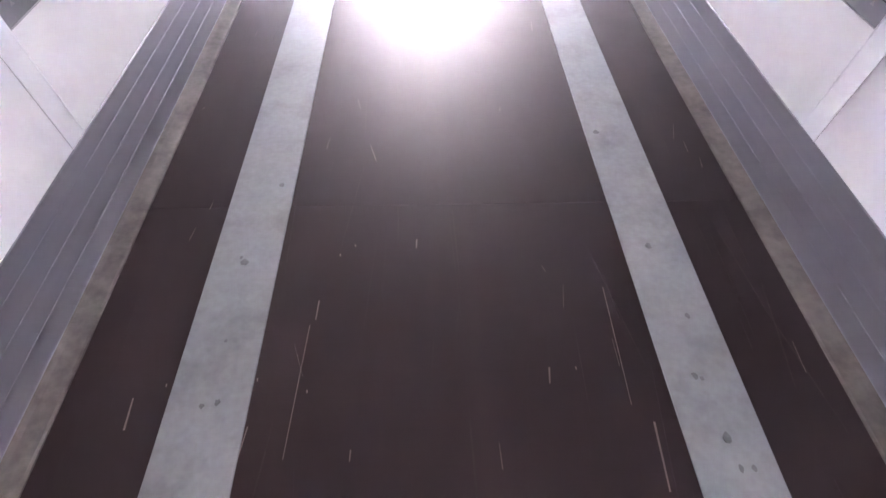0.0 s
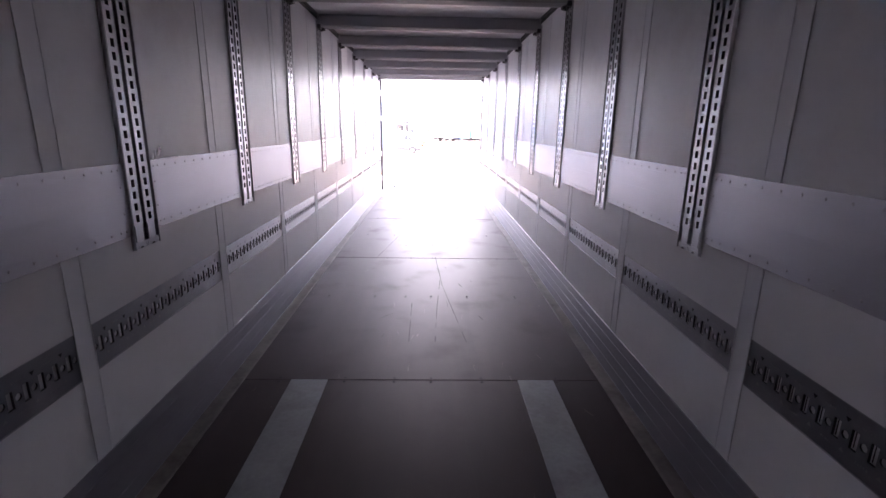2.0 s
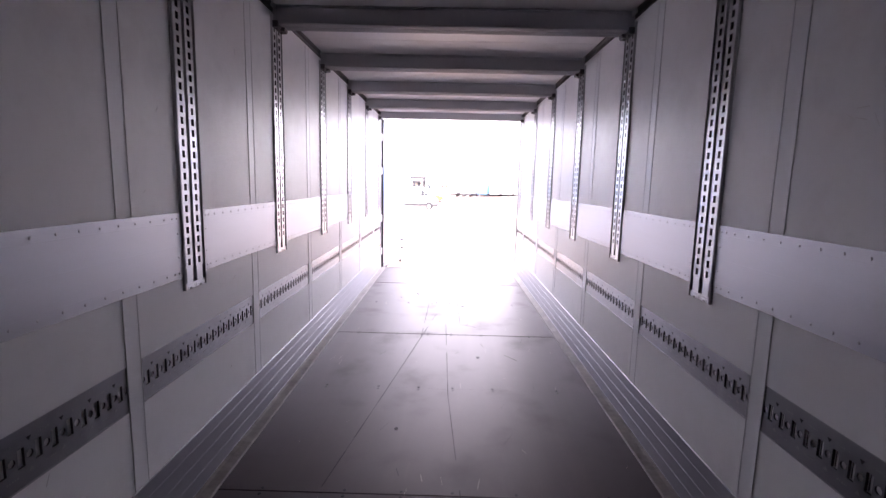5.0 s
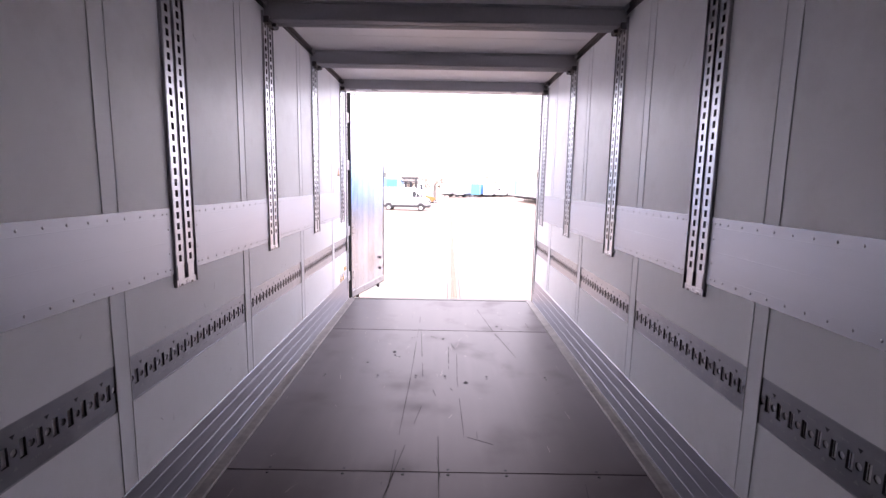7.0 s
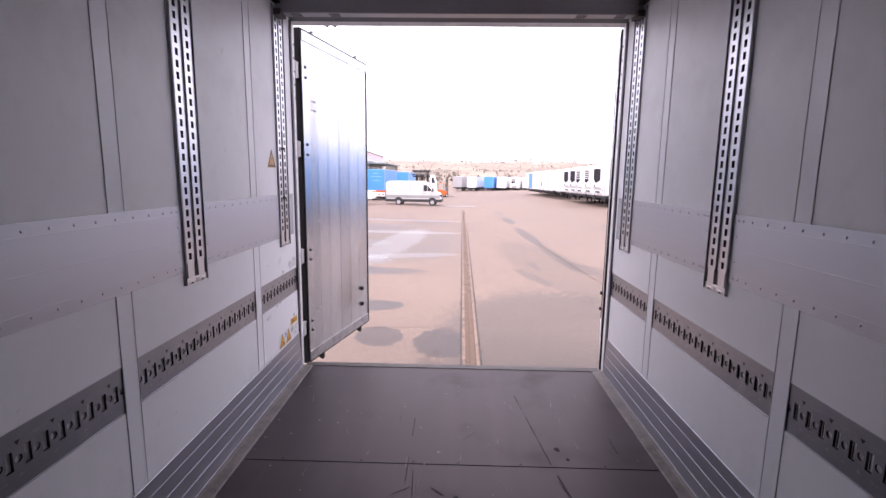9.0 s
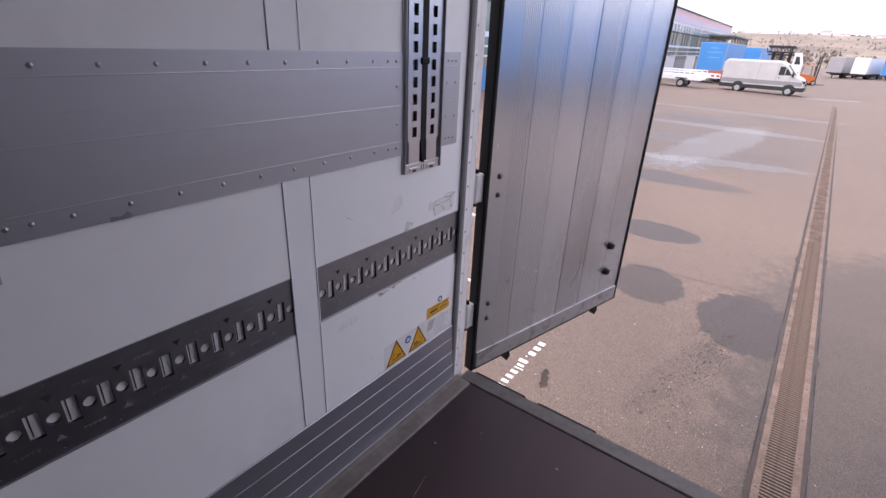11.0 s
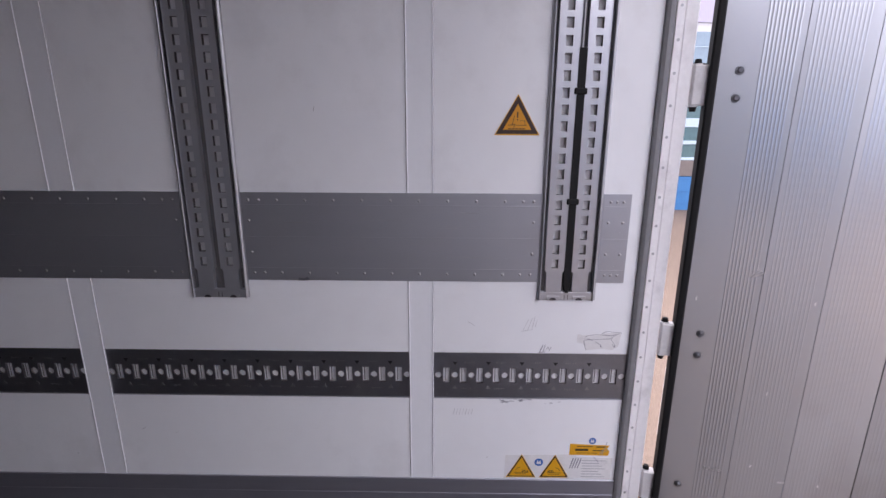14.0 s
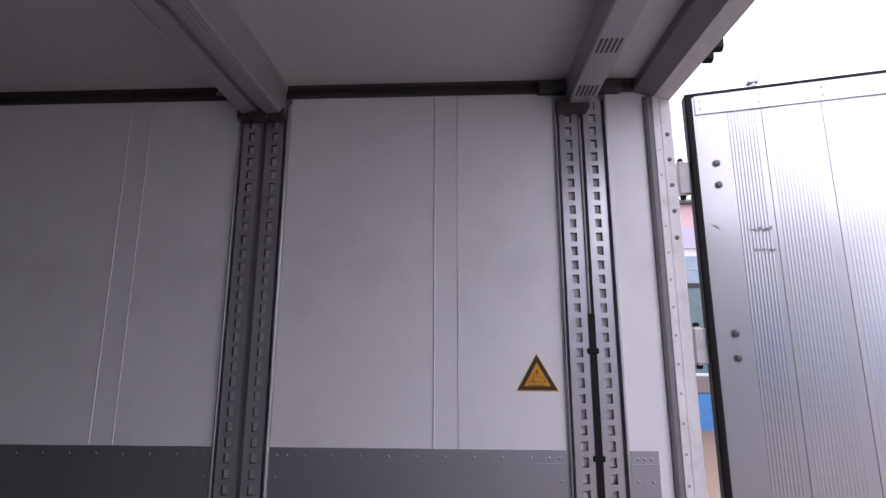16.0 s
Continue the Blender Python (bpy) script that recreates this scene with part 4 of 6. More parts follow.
# torn tape: a white end, a pale rest and jagged dark tear lines, painting scribble and edge shadow
e = empty("torn_sticker", "torn white paper tape remnant with jagged dark edges", "sticker", m=on_wall(-1, -0.118, 0, 0.885))
bm = bmesh.new()
sheet(bm, [(-0.078, -0.006), (-0.078, 0.026), (-0.066, 0.026), (-0.060, 0.022), (0.0, 0.027), (0.030, 0.032), (0.078, 0.036), (0.070, -0.020), (0.05, -0.034), (0.01, -0.030), (-0.045, -0.036), (-0.055, -0.010)], 0.0007)
part("sheet", bm, M_PAPER, e)
rnd = random.Random(4)
for pts in (((-0.057, 0.010), (-0.040, 0.022), (-0.012, 0.026), (0.015, 0.024), (0.043, 0.021), (0.077, 0.031)), ((-0.054, 0.003), (-0.023, 0.006), (0.005, 0.007), (0.043, 0.010), (0.053, 0.021)),
            ((-0.054, 0.0), (-0.045, -0.036)), ((-0.012, -0.003), (0.007, -0.014), (0.010, -0.024), (0.004, -0.017)), ((0.008, 0.029), (0.026, 0.038), (0.077, 0.033)), ((0.043, 0.006), (0.058, -0.014), (0.057, -0.024), (0.048, -0.012)), ((-0.043, 0.010), (-0.023, 0.003))):
    bm = bmesh.new()
    ink(bm, 0.0007, 0.0010, pts, rnd)
    part("tear_line", bm, M_PEN, e)
for nm, label, y, z, k, strokes, mt in (
        ("pen_mark", "dark pen strokes above the anchor rail", -0.308, 0.854, 1.0, (((-0.019, -0.014), (-0.008, 0.014)), ((-0.008, -0.016), (0.0, 0.015)), ((-0.024, -0.016), (0.002, -0.013)), ((0.002, -0.007), (0.010, 0.007), (0.014, -0.005)), ((0.014, -0.010), (0.021, 0.005))), M_PRINT),
        ("pen_mark", "faint grey pen strokes on the white wall panel", -0.365, 0.950, 1.25, (((-0.020, -0.020), (-0.006, 0.012)), ((-0.008, -0.022), (0.004, 0.016)), ((0.004, -0.020), (0.012, 0.022)), ((-0.026, -0.024), (0.008, -0.018)), ((0.014, -0.010), (0.018, 0.012))), M_FAINTPEN),
        ("pen_mark", "faint grey pen strokes on the white wall panel", -0.600, 0.592, 1.4, tuple(((-0.026 + 0.008 * q, -0.008), (-0.022 + 0.008 * q, 0.010)) for q in range(7)), M_FAINTPEN)):
    bm = bmesh.new()
    for pts in strokes:
        ink(bm, 0.0002, 0.0016, [(a * k, b * k) for a, b in pts], rnd)
    tagged(part(nm, bm, mt), label, "pen mark", "pen marks", kind="stuff").matrix_basis = on_wall(-1, y, 0, z)
M_FAINT = material("faint_rub_mark", (0.45, 0.44, 0.44), 0.5, 0, 0.2, 20, 60)
rnd = random.Random(11)
for y, z, n in ((-0.43, 0.638, 7), (-0.40, 0.641, 4), (-0.28, 0.635, 1)):
    bm = bmesh.new()
    for i in range(n * 3):
        a = y + rnd.uniform(-0.04, 0.04)
        b = z + rnd.uniform(-0.006, 0.006)
        prism(bm, [(a, b), (a + rnd.uniform(0.004, 0.02), b + rnd.uniform(-0.002, 0.002)), (a + rnd.uniform(0.003, 0.012), b + rnd.uniform(0.001, 0.004))], 0.0001, 0.0005)
    tagged(part("scuff_mark", bm, M_PRINT), "dark scuff marks on the white wall panel", "scuff", "scuff marks", kind="stuff").matrix_basis = on_wall(-1, 0)

for side, yy, zz, n, seed in ((1, -7.1, 1.80, 5, 3), (1, -3.55, 2.15, 3, 5)):
    r = random.Random(seed)
    bm = bmesh.new()
    for i in range(n):
        a, b, ang = r.uniform(-0.09, 0.09), r.uniform(-0.03, 0.03), r.uniform(-1.2, 1.2)
        c, d = math.cos(ang) * 0.05, math.sin(ang) * 0.05
        prism(bm, [(a, b), (a + 0.004, b - 0.003), (a + c, b + d), (a + c - 0.003, b + d + 0.004)], 0.0001, 0.0006)
    tagged(part("chalk_scribble", bm, M_PAPER), "white chalk scribble on the trailer wall", "scribble", "chalk scribbles", kind="stuff").matrix_basis = on_wall(side, yy, -0.0, zz)
# a gouge at the plate's upper edge beside a post: bent bright flakes and a dark rub
M_BARE = material("bare_aluminium", (0.90, 0.90, 0.91), 0.22, 0.8, 0.1, 20, 80)
e = empty("gouge", "bright torn metal flakes where the plate edge was gouged", "gouge", m=on_wall(-1, -9.757, 0, 1.430))
rnd = random.Random(2)
for k in range(7):
    bm = bmesh.new()
    y, z, a, ln = rnd.uniform(-0.035, 0.035), rnd.uniform(-0.016, 0.018), rnd.uniform(0.6, 2.2), rnd.uniform(0.016, 0.036)
    c, d = math.cos(a) * ln, math.sin(a) * ln
    prism(bm, [(y, z), (y + 0.005, z - 0.003), (y + c + 0.002, z + d), (y + c - 0.003, z + d + 0.002)], 0.0, 0.003 + 0.004 * rnd.random())
    part("flake", bm, M_BARE, e)
bm = bmesh.new()
ink(bm, 0.0, 0.0045, ((0.03, -0.012), (0.10, -0.014), (0.16, -0.013), (0.20, -0.016)), rnd)
part("dark_rub", bm, M_PRINT, e)
rnd = random.Random(29)
bm = bmesh.new()
for i in range(46):
    yy, zz = rnd.uniform(-7.5, -0.1), rnd.choice((rnd.uniform(1.45, 2.55), rnd.uniform(0.87, 1.03), rnd.uniform(0.34, 0.62)))
    if any(abs(yy - p) < 0.11 for p in POSTS) or any(abs(yy - j) < 0.06 for j in JOINTS):
        continue
    a, ln, w = rnd.uniform(-1.5, 1.5), rnd.uniform(0.008, 0.04), rnd.uniform(0.0008, 0.0022)
    c, s = math.cos(a), math.sin(a)
    prism(bm, [(yy, zz), (yy + w * s, zz - w * c), (yy + ln * c + 0.5 * w * s, zz + ln * s), (yy + ln * c, zz + ln * s + 0.3 * w)], 0.0001, 0.0005)
tagged(part("wall_ticks", bm, M_FAINT), "faint short grey rub marks on the white wall", "scuff", kind="stuff").matrix_basis = on_wall(-1, 0)
# black strap hanging in the last post
e = empty("tension_strap", "black webbing strap clipped inside the lashing post", "strap", m=on_wall(-1, POSTS[0]))
bm = bmesh.new()
prism(bm, [(-0.0125, 1.105), (0.0125, 1.105), (0.0125, 1.862), (-0.0125, 1.862)], -0.010, 0.0082)
part("webbing", bm, M_RUBBER, e)
bm = bmesh.new()
prism(bm, [(-0.0105, 1.105), (0.0105, 1.105), (0.006, 1.068), (-0.005, 1.068)], -0.010, 0.0080)
part("strap_end", bm, M_RUBBER, e)
for z in (1.387, 1.735):
    bm = bmesh.new()
    box(bm, -0.004, 0.0115, -0.020, 0.020, z - 0.010, z + 0.010, 0.003)
    part("clip", bm, M_RUBBER, e)
bm = bmesh.new()
cyl(bm, (-0.004, 0, 1.862), (-0.004, 0, 2.60), 0.0025, seg=8)
part("cord", bm, M_PAPER, e, "thin pale cord")

# stray marks on the floor
rnd = random.Random(7)
M_SCRATCH = material("pale_scratch", (0.19, 0.145, 0.13), 0.6, 0, 0.2, 20, 60)
bm = bmesh.new()
for i in range(130):
    x, y = rnd.uniform(-1.1, 1.1), rnd.uniform(-12.9, -0.4)
    ln, wd, a = rnd.uniform(0.01, 0.12), rnd.uniform(0.0008, 0.002), rnd.gauss(0, 0.25)
    dx, dy = math.sin(a) * ln, math.cos(a) * ln
    prism(bm, [(x, y), (x + wd, y), (x + dx + wd * 0.4, y + dy), (x + dx, y + dy)], 0.0, 0.0006, axis="z")
for x0, y0, x1, y1, wd in (*[(a, b, a, b - 0.01, 0.003) for a, b in ((-0.40, -11.84), (-0.35, -11.80), (-0.45, -12.33), (0.63, -12.2), (0.62, -12.33), (-0.86, -12.30), (-0.60, -12.29), (0.35, -12.28))], (-0.935, -12.43, -0.943, -12.34, 0.0045), (0.541, -12.45, 0.527, -12.63, 0.0045), (-0.451, -12.03, -0.455, -12.10, 0.003), (0.634, -12.03, 0.622, -12.10, 0.003),
                           (0.50, -12.00, 0.488, -12.40, 0.002), (-0.47, -12.12, -0.49, -12.52, 0.0018), (-0.60, -12.43, -0.615, -12.56, 0.002),
                           (0.27, -12.28, 0.262, -12.33, 0.004), (-0.13, -11.78, -0.133, -11.82, 0.003), (-0.31, -12.50, -0.312, -12.53, 0.003)):
    prism(bm, [(x0 - wd, y0), (x0 + wd * 0.3, y0), (x1 + wd * 0.5, y1), (x1 - wd * 0.4, y1)], 0.0, 0.0006, axis="z")
faint = bmesh.new()
for i in range(90):
    x, y, a = rnd.uniform(-1.1, 1.1), rnd.uniform(-12.9, -9.0), rnd.gauss(0, 0.04)
    ln, wd = rnd.uniform(0.10, 0.50), rnd.uniform(0.0008, 0.004)
    prism(faint, [(x, y), (x + wd * 0.3, y), (x + ln * a + wd, y + ln * 0.5), (x + ln * a * 2, y + ln), (x + ln * a - wd * 0.2, y + ln * 0.5)], 0.0, 0.0004, axis="z")
M_RUBBED = material("rubbed_floor_film", (0.040, 0.027, 0.026), 0.6, 0, 0.3, 20, 60, spec=0.25)
tagged(part("faint_floor_streaks", faint, M_RUBBED), "faint rubbed streaks along the brown floor", "scratches", kind="stuff")
for i in range(46):
    x, y = rnd.uniform(-1.12, 0.4), rnd.uniform(-2.2, -0.12)
    s, a = rnd.uniform(0.003, 0.009), rnd.uniform(0, 3.1)
    prism(bm, [(x + s * rnd.uniform(0.4, 1.6) * math.cos(a + k * 1.57), y + s * rnd.uniform(0.3, 0.9) * math.sin(a + k * 1.57)) for k in range(4)], 0.0, 0.0006, axis="z")
tagged(part("floor_scratches", bm, M_SCRATCH), "short pale scratches in the brown floor film", "scratches", kind="stuff")
M_SKID = material("dark_skid", (0.016, 0.012, 0.013), 0.75, 0, 0.2, 20, 60, spec=0.16)
bm = bmesh.new()
for pts in (((-0.12, -3.0), (-0.42, -5.0), (-0.62, -6.3)), ((0.0, -3.4), (0.03, -5.2), (0.16, -7.4), (0.34, -8.9)),
            ((0.14, -7.2), (0.10, -8.0), (0.08, -8.7)), ((-0.13, -7.9), (-0.12, -8.7)), ((0.455, -0.43), (0.557, -1.25), (0.687, -2.03)), ((-0.229, -0.78), (-0.228, -2.52), (-0.25, -3.9)), ((-0.196, -1.33), (-0.131, -2.49)), ((0.083, -1.78), (0.079, -2.33)), ((0.156, -1.97), (0.143, -2.56), (0.16, -3.4))):
    for (x0, y0), (x1, y1) in zip(pts, pts[1:]):
        n = 8
        for k in range(n):
            if rnd.random() < 0.12:
                continue
            a, b = k / n, (k + 1) / n
            xa, xb, ya, yb = x0 + (x1 - x0) * a, x0 + (x1 - x0) * b, y0 + (y1 - y0) * a, y0 + (y1 - y0) * b
            w = rnd.uniform(0.0012, 0.003)
            prism(bm, [(xa - w, ya), (xa + w, ya), (xb + w, yb), (xb - w, yb)], 0.0, 0.0007, axis="z")
for i in range(38):
    x, yy = rnd.gauss(0.15, 0.45), rnd.uniform(-8.8, -0.4)
    ln, w, a = rnd.uniform(0.03, 0.20), rnd.uniform(0.0015, 0.005), rnd.gauss(0.1, 0.5)
    dx, dy = math.sin(a) * ln, math.cos(a) * ln
    prism(bm, [(x, yy), (x + w, yy + 0.003), (x + dx + w * 0.6, yy + dy), (x + dx, yy + dy - 0.004)], 0.0, 0.0007, axis="z")
tagged(part("skid_lines", bm, M_SKID), "thin dark skid lines along the trailer floor", "skid marks", kind="stuff")

# countersunk floor screws along the board seams
M_SCREWHEAD = material("dark_screw_head", (0.018, 0.016, 0.017), 0.6, 0.3, 0.2, 30, 90, spec=0.2)
SCREWHEAD = bmesh.new()
cyl(SCREWHEAD, (0, 0, -0.002), (0, 0, 0.0008), 0.0095, 0.008, seg=8)
SCREWHEAD = finish("floor_screw", SCREWHEAD, M_SCREWHEAD)
for k, y in enumerate(SEAMS[1:8]):
    for x in (-0.917, -0.50, -0.195, 0.055, 0.38, 0.86):
        for dy in ((-0.022, 0.022) if k else (0.018,)):
            reuse("floor_screw", SCREWHEAD, floor, pose(x + 0.01 * math.sin(7 * x + y), y + dy, 0))
bm = bmesh.new()
rnd = random.Random(19)
for x, y, r in ((-0.415, -1.94, 0.022), (-0.40, -2.02, 0.012), (-0.36, -2.06, 0.009), (0.03, -1.55, 0.018), (0.21, -2.6, 0.03), (-0.62, -2.2, 0.012), (0.62, -1.1, 0.02), (0.66, -1.2, 0.014), (0.3, -4.4, 0.02), (-0.3, -5.7, 0.018)):
    pts = [(x + r * rnd.uniform(0.5, 1.1) * math.cos(a * 0.785), y + 1.3 * r * rnd.uniform(0.5, 1.1) * math.sin(a * 0.785)) for a in range(8)]
    prism(bm, pts, -0.001, 0.0006, axis="z")
M_STAIN = material("strip_stain", (0.17, 0.18, 0.18), 0.6, 0.2, 0.3, 40, 90)
stains = bmesh.new()
for x, y, r in ((-0.728, -11.87, 0.016), (-0.742, -11.85, 0.008), (0.705, -11.83, 0.014), (0.70, -12.32, 0.011), (0.72, -12.33, 0.008), (0.73, -12.50, 0.016), (0.735, -12.58, 0.010), (0.77, -12.58, 0.009), (-0.70, -12.36, 0.010), (-0.74, -12.37, 0.008), (-0.72, -12.17, 0.006), (0.75, -12.12, 0.010), (-0.66, -11.5, 0.012), (0.66, -11.2, 0.014)):
    pts = [(x + r * rnd.uniform(0.5, 1.1) * math.cos(a * 0.785), y + 1.2 * r * rnd.uniform(0.5, 1.1) * math.sin(a * 0.785)) for a in range(8)]
    prism(stains, pts, 0.002, 0.0049, axis="z")
tagged(part("strip_stains", stains, M_STAIN), "small dark stains on the grey floor strips", "stain", kind="stuff")
tagged(part("floor_chips", bm, M_SKID), "dark chipped spots in the brown floor film", "chips", kind="stuff")

# ---- yard ----
def yard_material():
    m = material("yard_concrete", (0.190, 0.134, 0.101), 0.8, 0, 0.16, 0.22, 45, 0.30, tint=(0.230, 0.166, 0.127), rough_vary=0.12, dirt=0.35, dirt_color=(0.18, 0.15, 0.13), dirt_scale=0.22)
    n, l = m.node_tree.nodes, m.node_tree.links
    b = n["Principled BSDF"]
    base = b.inputs["Base Color"].links[0].from_socket
    rough = b.inputs["Roughness"].links[0].from_socket
    tc = n.new("ShaderNodeTexCoord")
    v = n.new("ShaderNodeTexVoronoi")
    v.inputs["Scale"].default_value = 150
    l.new(tc.outputs["Object"], v.inputs[0])
    r = n.new("ShaderNodeMapRange")
    r.inputs["From Max"].default_value, r.inputs["To Min"].default_value, r.inputs["To Max"].default_value = 0.6, 1.56, 0.42
    l.new(v.outputs["Distance"], r.inputs[0])
    color = base
    # soft-edged damp stains and broad darker areas, each with its own shape
    warp = n.new("ShaderNodeTexNoise")
    warp.inputs["Scale"].default_value, warp.inputs["Detail"].default_value, warp.inputs["Roughness"].default_value = 4.6, 10.0, 0.76
    l.new(tc.outputs["Object"], warp.inputs[0])
    for cx, cy, rx, ry, ang, amount, wet, ragged in STAINS:
        mp = n.new("ShaderNodeMapping")
        mp.vector_type = "TEXTURE"
        mp.inputs["Location"].default_value = (cx, cy, 0)
        mp.inputs["Rotation"].default_value = (0, 0, ang)
        mp.inputs["Scale"].default_value = (rx * 1.6, ry * 1.6, 10)
        l.new(tc.outputs["Object"], mp.inputs[0])
        g = n.new("ShaderNodeTexGradient")
        g.gradient_type = "SPHERICAL"
        l.new(mp.outputs[0], g.inputs[0])
        k = n.new("ShaderNodeMath")
        k.operation = "MULTIPLY_ADD"
        k.inputs[1].default_value = ragged
        l.new(warp.outputs[0], k.inputs[0])
        l.new(g.outputs["Fac"], k.inputs[2])
        mr = n.new("ShaderNodeMapRange")
        mr.interpolation_type = "SMOOTHSTEP"
        mr.inputs["From Min"].default_value, mr.inputs["From Max"].default_value = 0.33 + ragged * 0.5, (0.39 if amount > 0.7 else 0.48) + ragged * 0.5
        mr.inputs["To Max"].default_value = amount
        l.new(k.outputs[0], mr.inputs[0])
        c = n.new("ShaderNodeMix")
        c.data_type = "RGBA"
        l.new(mr.outputs[0], c.inputs[0])
        l.new(color, c.inputs[6])
        c.inputs[7].default_value = (0.056, 0.043, 0.036, 1)
        color = c.outputs[2]
        w = n.new("ShaderNodeMix")
        l.new(mr.outputs[0], w.inputs[0])
        l.new(rough, w.inputs[2])
        w.inputs[3].default_value = wet
        rough = w.outputs[0]
    # the gravel grain shows through the stains as well
    mx = n.new("ShaderNodeVectorMath")
    mx.operation = "SCALE"
    l.new(color, mx.inputs[0])
    l.new(r.outputs[0], mx.inputs["Scale"])
    l.new(mx.outputs[0], b.inputs["Base Color"])
    l.new(rough, b.inputs["Roughness"])
    return m


# centre, half axes, turn, darkness, roughness, raggedness
# entries at (2.3, 3.6) and (0.4, 2.2) darken the ground broadly behind the sill
DARK_NEAR = [(-0.20, 4.15, 0.47, 0.74, 0.0, 0.92, 0.6, 0.46), (-1.30, 4.40, 0.42, 0.55, 0.2, 0.85, 0.6, 0.40), (-1.75, 6.45, 0.68, 0.45, 0.1, 0.92, 0.55, 0.45),
             (2.3, 3.6, 2.8, 4.6, 0.1, 0.58, 0.65, 0.6), (0.4, 2.2, 4.2, 2.6, 0.0, 0.18, 0.75, 0.4), (1.7, 2.0, 1.1, 1.6, 0.1, 0.35, 0.7, 0.8), (-0.55, 2.7, 0.18, 0.9, -0.25, 0.2, 0.65, 1.0)]
DAMP_FAR = [(-2.4, 10.4, 1.6, 0.6, 0.1, 0.7, 0.5, 0.5), (-3.5, 18.0, 4.2, 6.5, 0.1, 0.45, 0.4, 0.9), (-4.4, 24.8, 2.8, 1.2, 0.0, 0.6, 0.4, 0.5), (-3.9, 16.8, 1.2, 1.2, 0.3, 0.6, 0.4, 0.5),
            (3.70, 13.5, 0.26, 3.6, 0.02, 0.62, 0.6, 0.6), (3.62, 20.0, 0.30, 4.2, 0.0, 0.72, 0.6, 0.6), (3.70, 29.0, 0.34, 2.6, 0.0, 0.75, 0.6, 0.5), (3.74, 36.5, 0.42, 2.0, 0.0, 0.55, 0.6, 0.5),
            (2.25, 9.8, 0.22, 1.3, 0.25, 0.45, 0.6, 0.6), (2.6, 11.6, 0.16, 0.9, 0.1, 0.40, 0.6, 0.6), (11.6, 43.5, 1.0, 0.8, 0.3, 0.6, 0.6, 0.4), (9.4, 34.0, 0.6, 0.9, 0.5, 0.55, 0.6, 0.4), (-4.5, 23.2, 1.7, 1.0, 0.0, 0.62, 0.5, 0.35), (-2.9, 10.4, 0.9, 0.7, 0.2, 0.72, 0.5, 0.3), (-1.6, 27.5, 1.5, 1.4, 0.0, 0.5, 0.5, 0.4), (-1.0, 15.4, 0.9, 0.4, 0.3, 0.5, 0.5, 0.35), (4.6, 9.5, 0.5, 3.2, 0.35, 0.45, 0.65, 0.8), (3.0, 12.0, 1.2, 6.0, 0.1, 0.25, 0.7, 0.9)]
# standing water: centre, half axes, turn
WET = [(-3.6, 28.9, 5.2, 0.95, 0.06), (-2.6, 21.3, 3.6, 0.70, 0.07), (-2.0, 13.4, 2.6, 0.55, 0.36), (-3.3, 12.2, 1.3, 1.1, 0.3), (-2.45, 17.5, 0.95, 6.2, -0.10), (0.6, 49.0, 2.2, 1.6, 0.0)]
STAINS = DARK_NEAR + DAMP_FAR + [(*w, 0.55, 0.20, 0.95) for w in WET]
bm = bmesh.new()
gx = [-900, -120, -20, -8, 0.0, 0.6, 6, 12, 20.6, 120, 900]
gy = [-300, -20, 1.0, 12, 30, 60, 130, 400, 1200]
grid = [[bm.verts.new((a, b, gz(a, b))) for a in gx] for b in gy]
for r0, r1 in zip(grid, grid[1:]):
    for k in range(len(gx) - 1):
        bm.faces.new((r0[k], r0[k + 1], r1[k + 1], r1[k]))
tagged(part("ground", bm, yard_material()), "worn beige concrete yard with damp patches", "ground", kind="structure")

M_DAMP = material("damp_concrete", (0.112, 0.089, 0.074), 0.9, 0, 0.3, 3, 40, 0.1, spec=0.08)
M_WETSPOT = material("wet_spot", (0.060, 0.048, 0.040), 0.9, 0, 0.5, 30, 90, 0.1, spec=0.08)
M_CRACK = material("crack_dark", (0.05, 0.04, 0.035), 0.9, 0, 0.3, 10, 60)


def blob(cx, cy, rx, ry, seed, rough=0.3, n=56, ang=0.0):
    r = random.Random(seed)
    ph = [(k, r.uniform(0, 6.28), r.uniform(0.2, 1.0) / k ** 0.8) for k in range(2, 12)]
    out = []
    for i in range(n):
        a = 2 * math.pi * i / n
        k = 1 + rough * sum(w * math.sin(f * a + p) for f, p, w in ph) * 0.5
        x, y = rx * k * math.cos(a), ry * k * math.sin(a)
        out.append((cx + x * math.cos(ang) - y * math.sin(ang), cy + x * math.sin(ang) + y * math.cos(ang)))
    return out


def patch(name, label, mat, outline, h=0.004, category="stain"):
    bm = bmesh.new()
    f = bm.faces.new([bm.verts.new((x, y, gz(x, y) + h)) for x, y in outline])
    if f.normal.z < 0:
        f.normal_flip()
    bmesh.ops.triangulate(bm, faces=[f])
    return tagged(part(name, bm, mat), label, category, kind="structure")


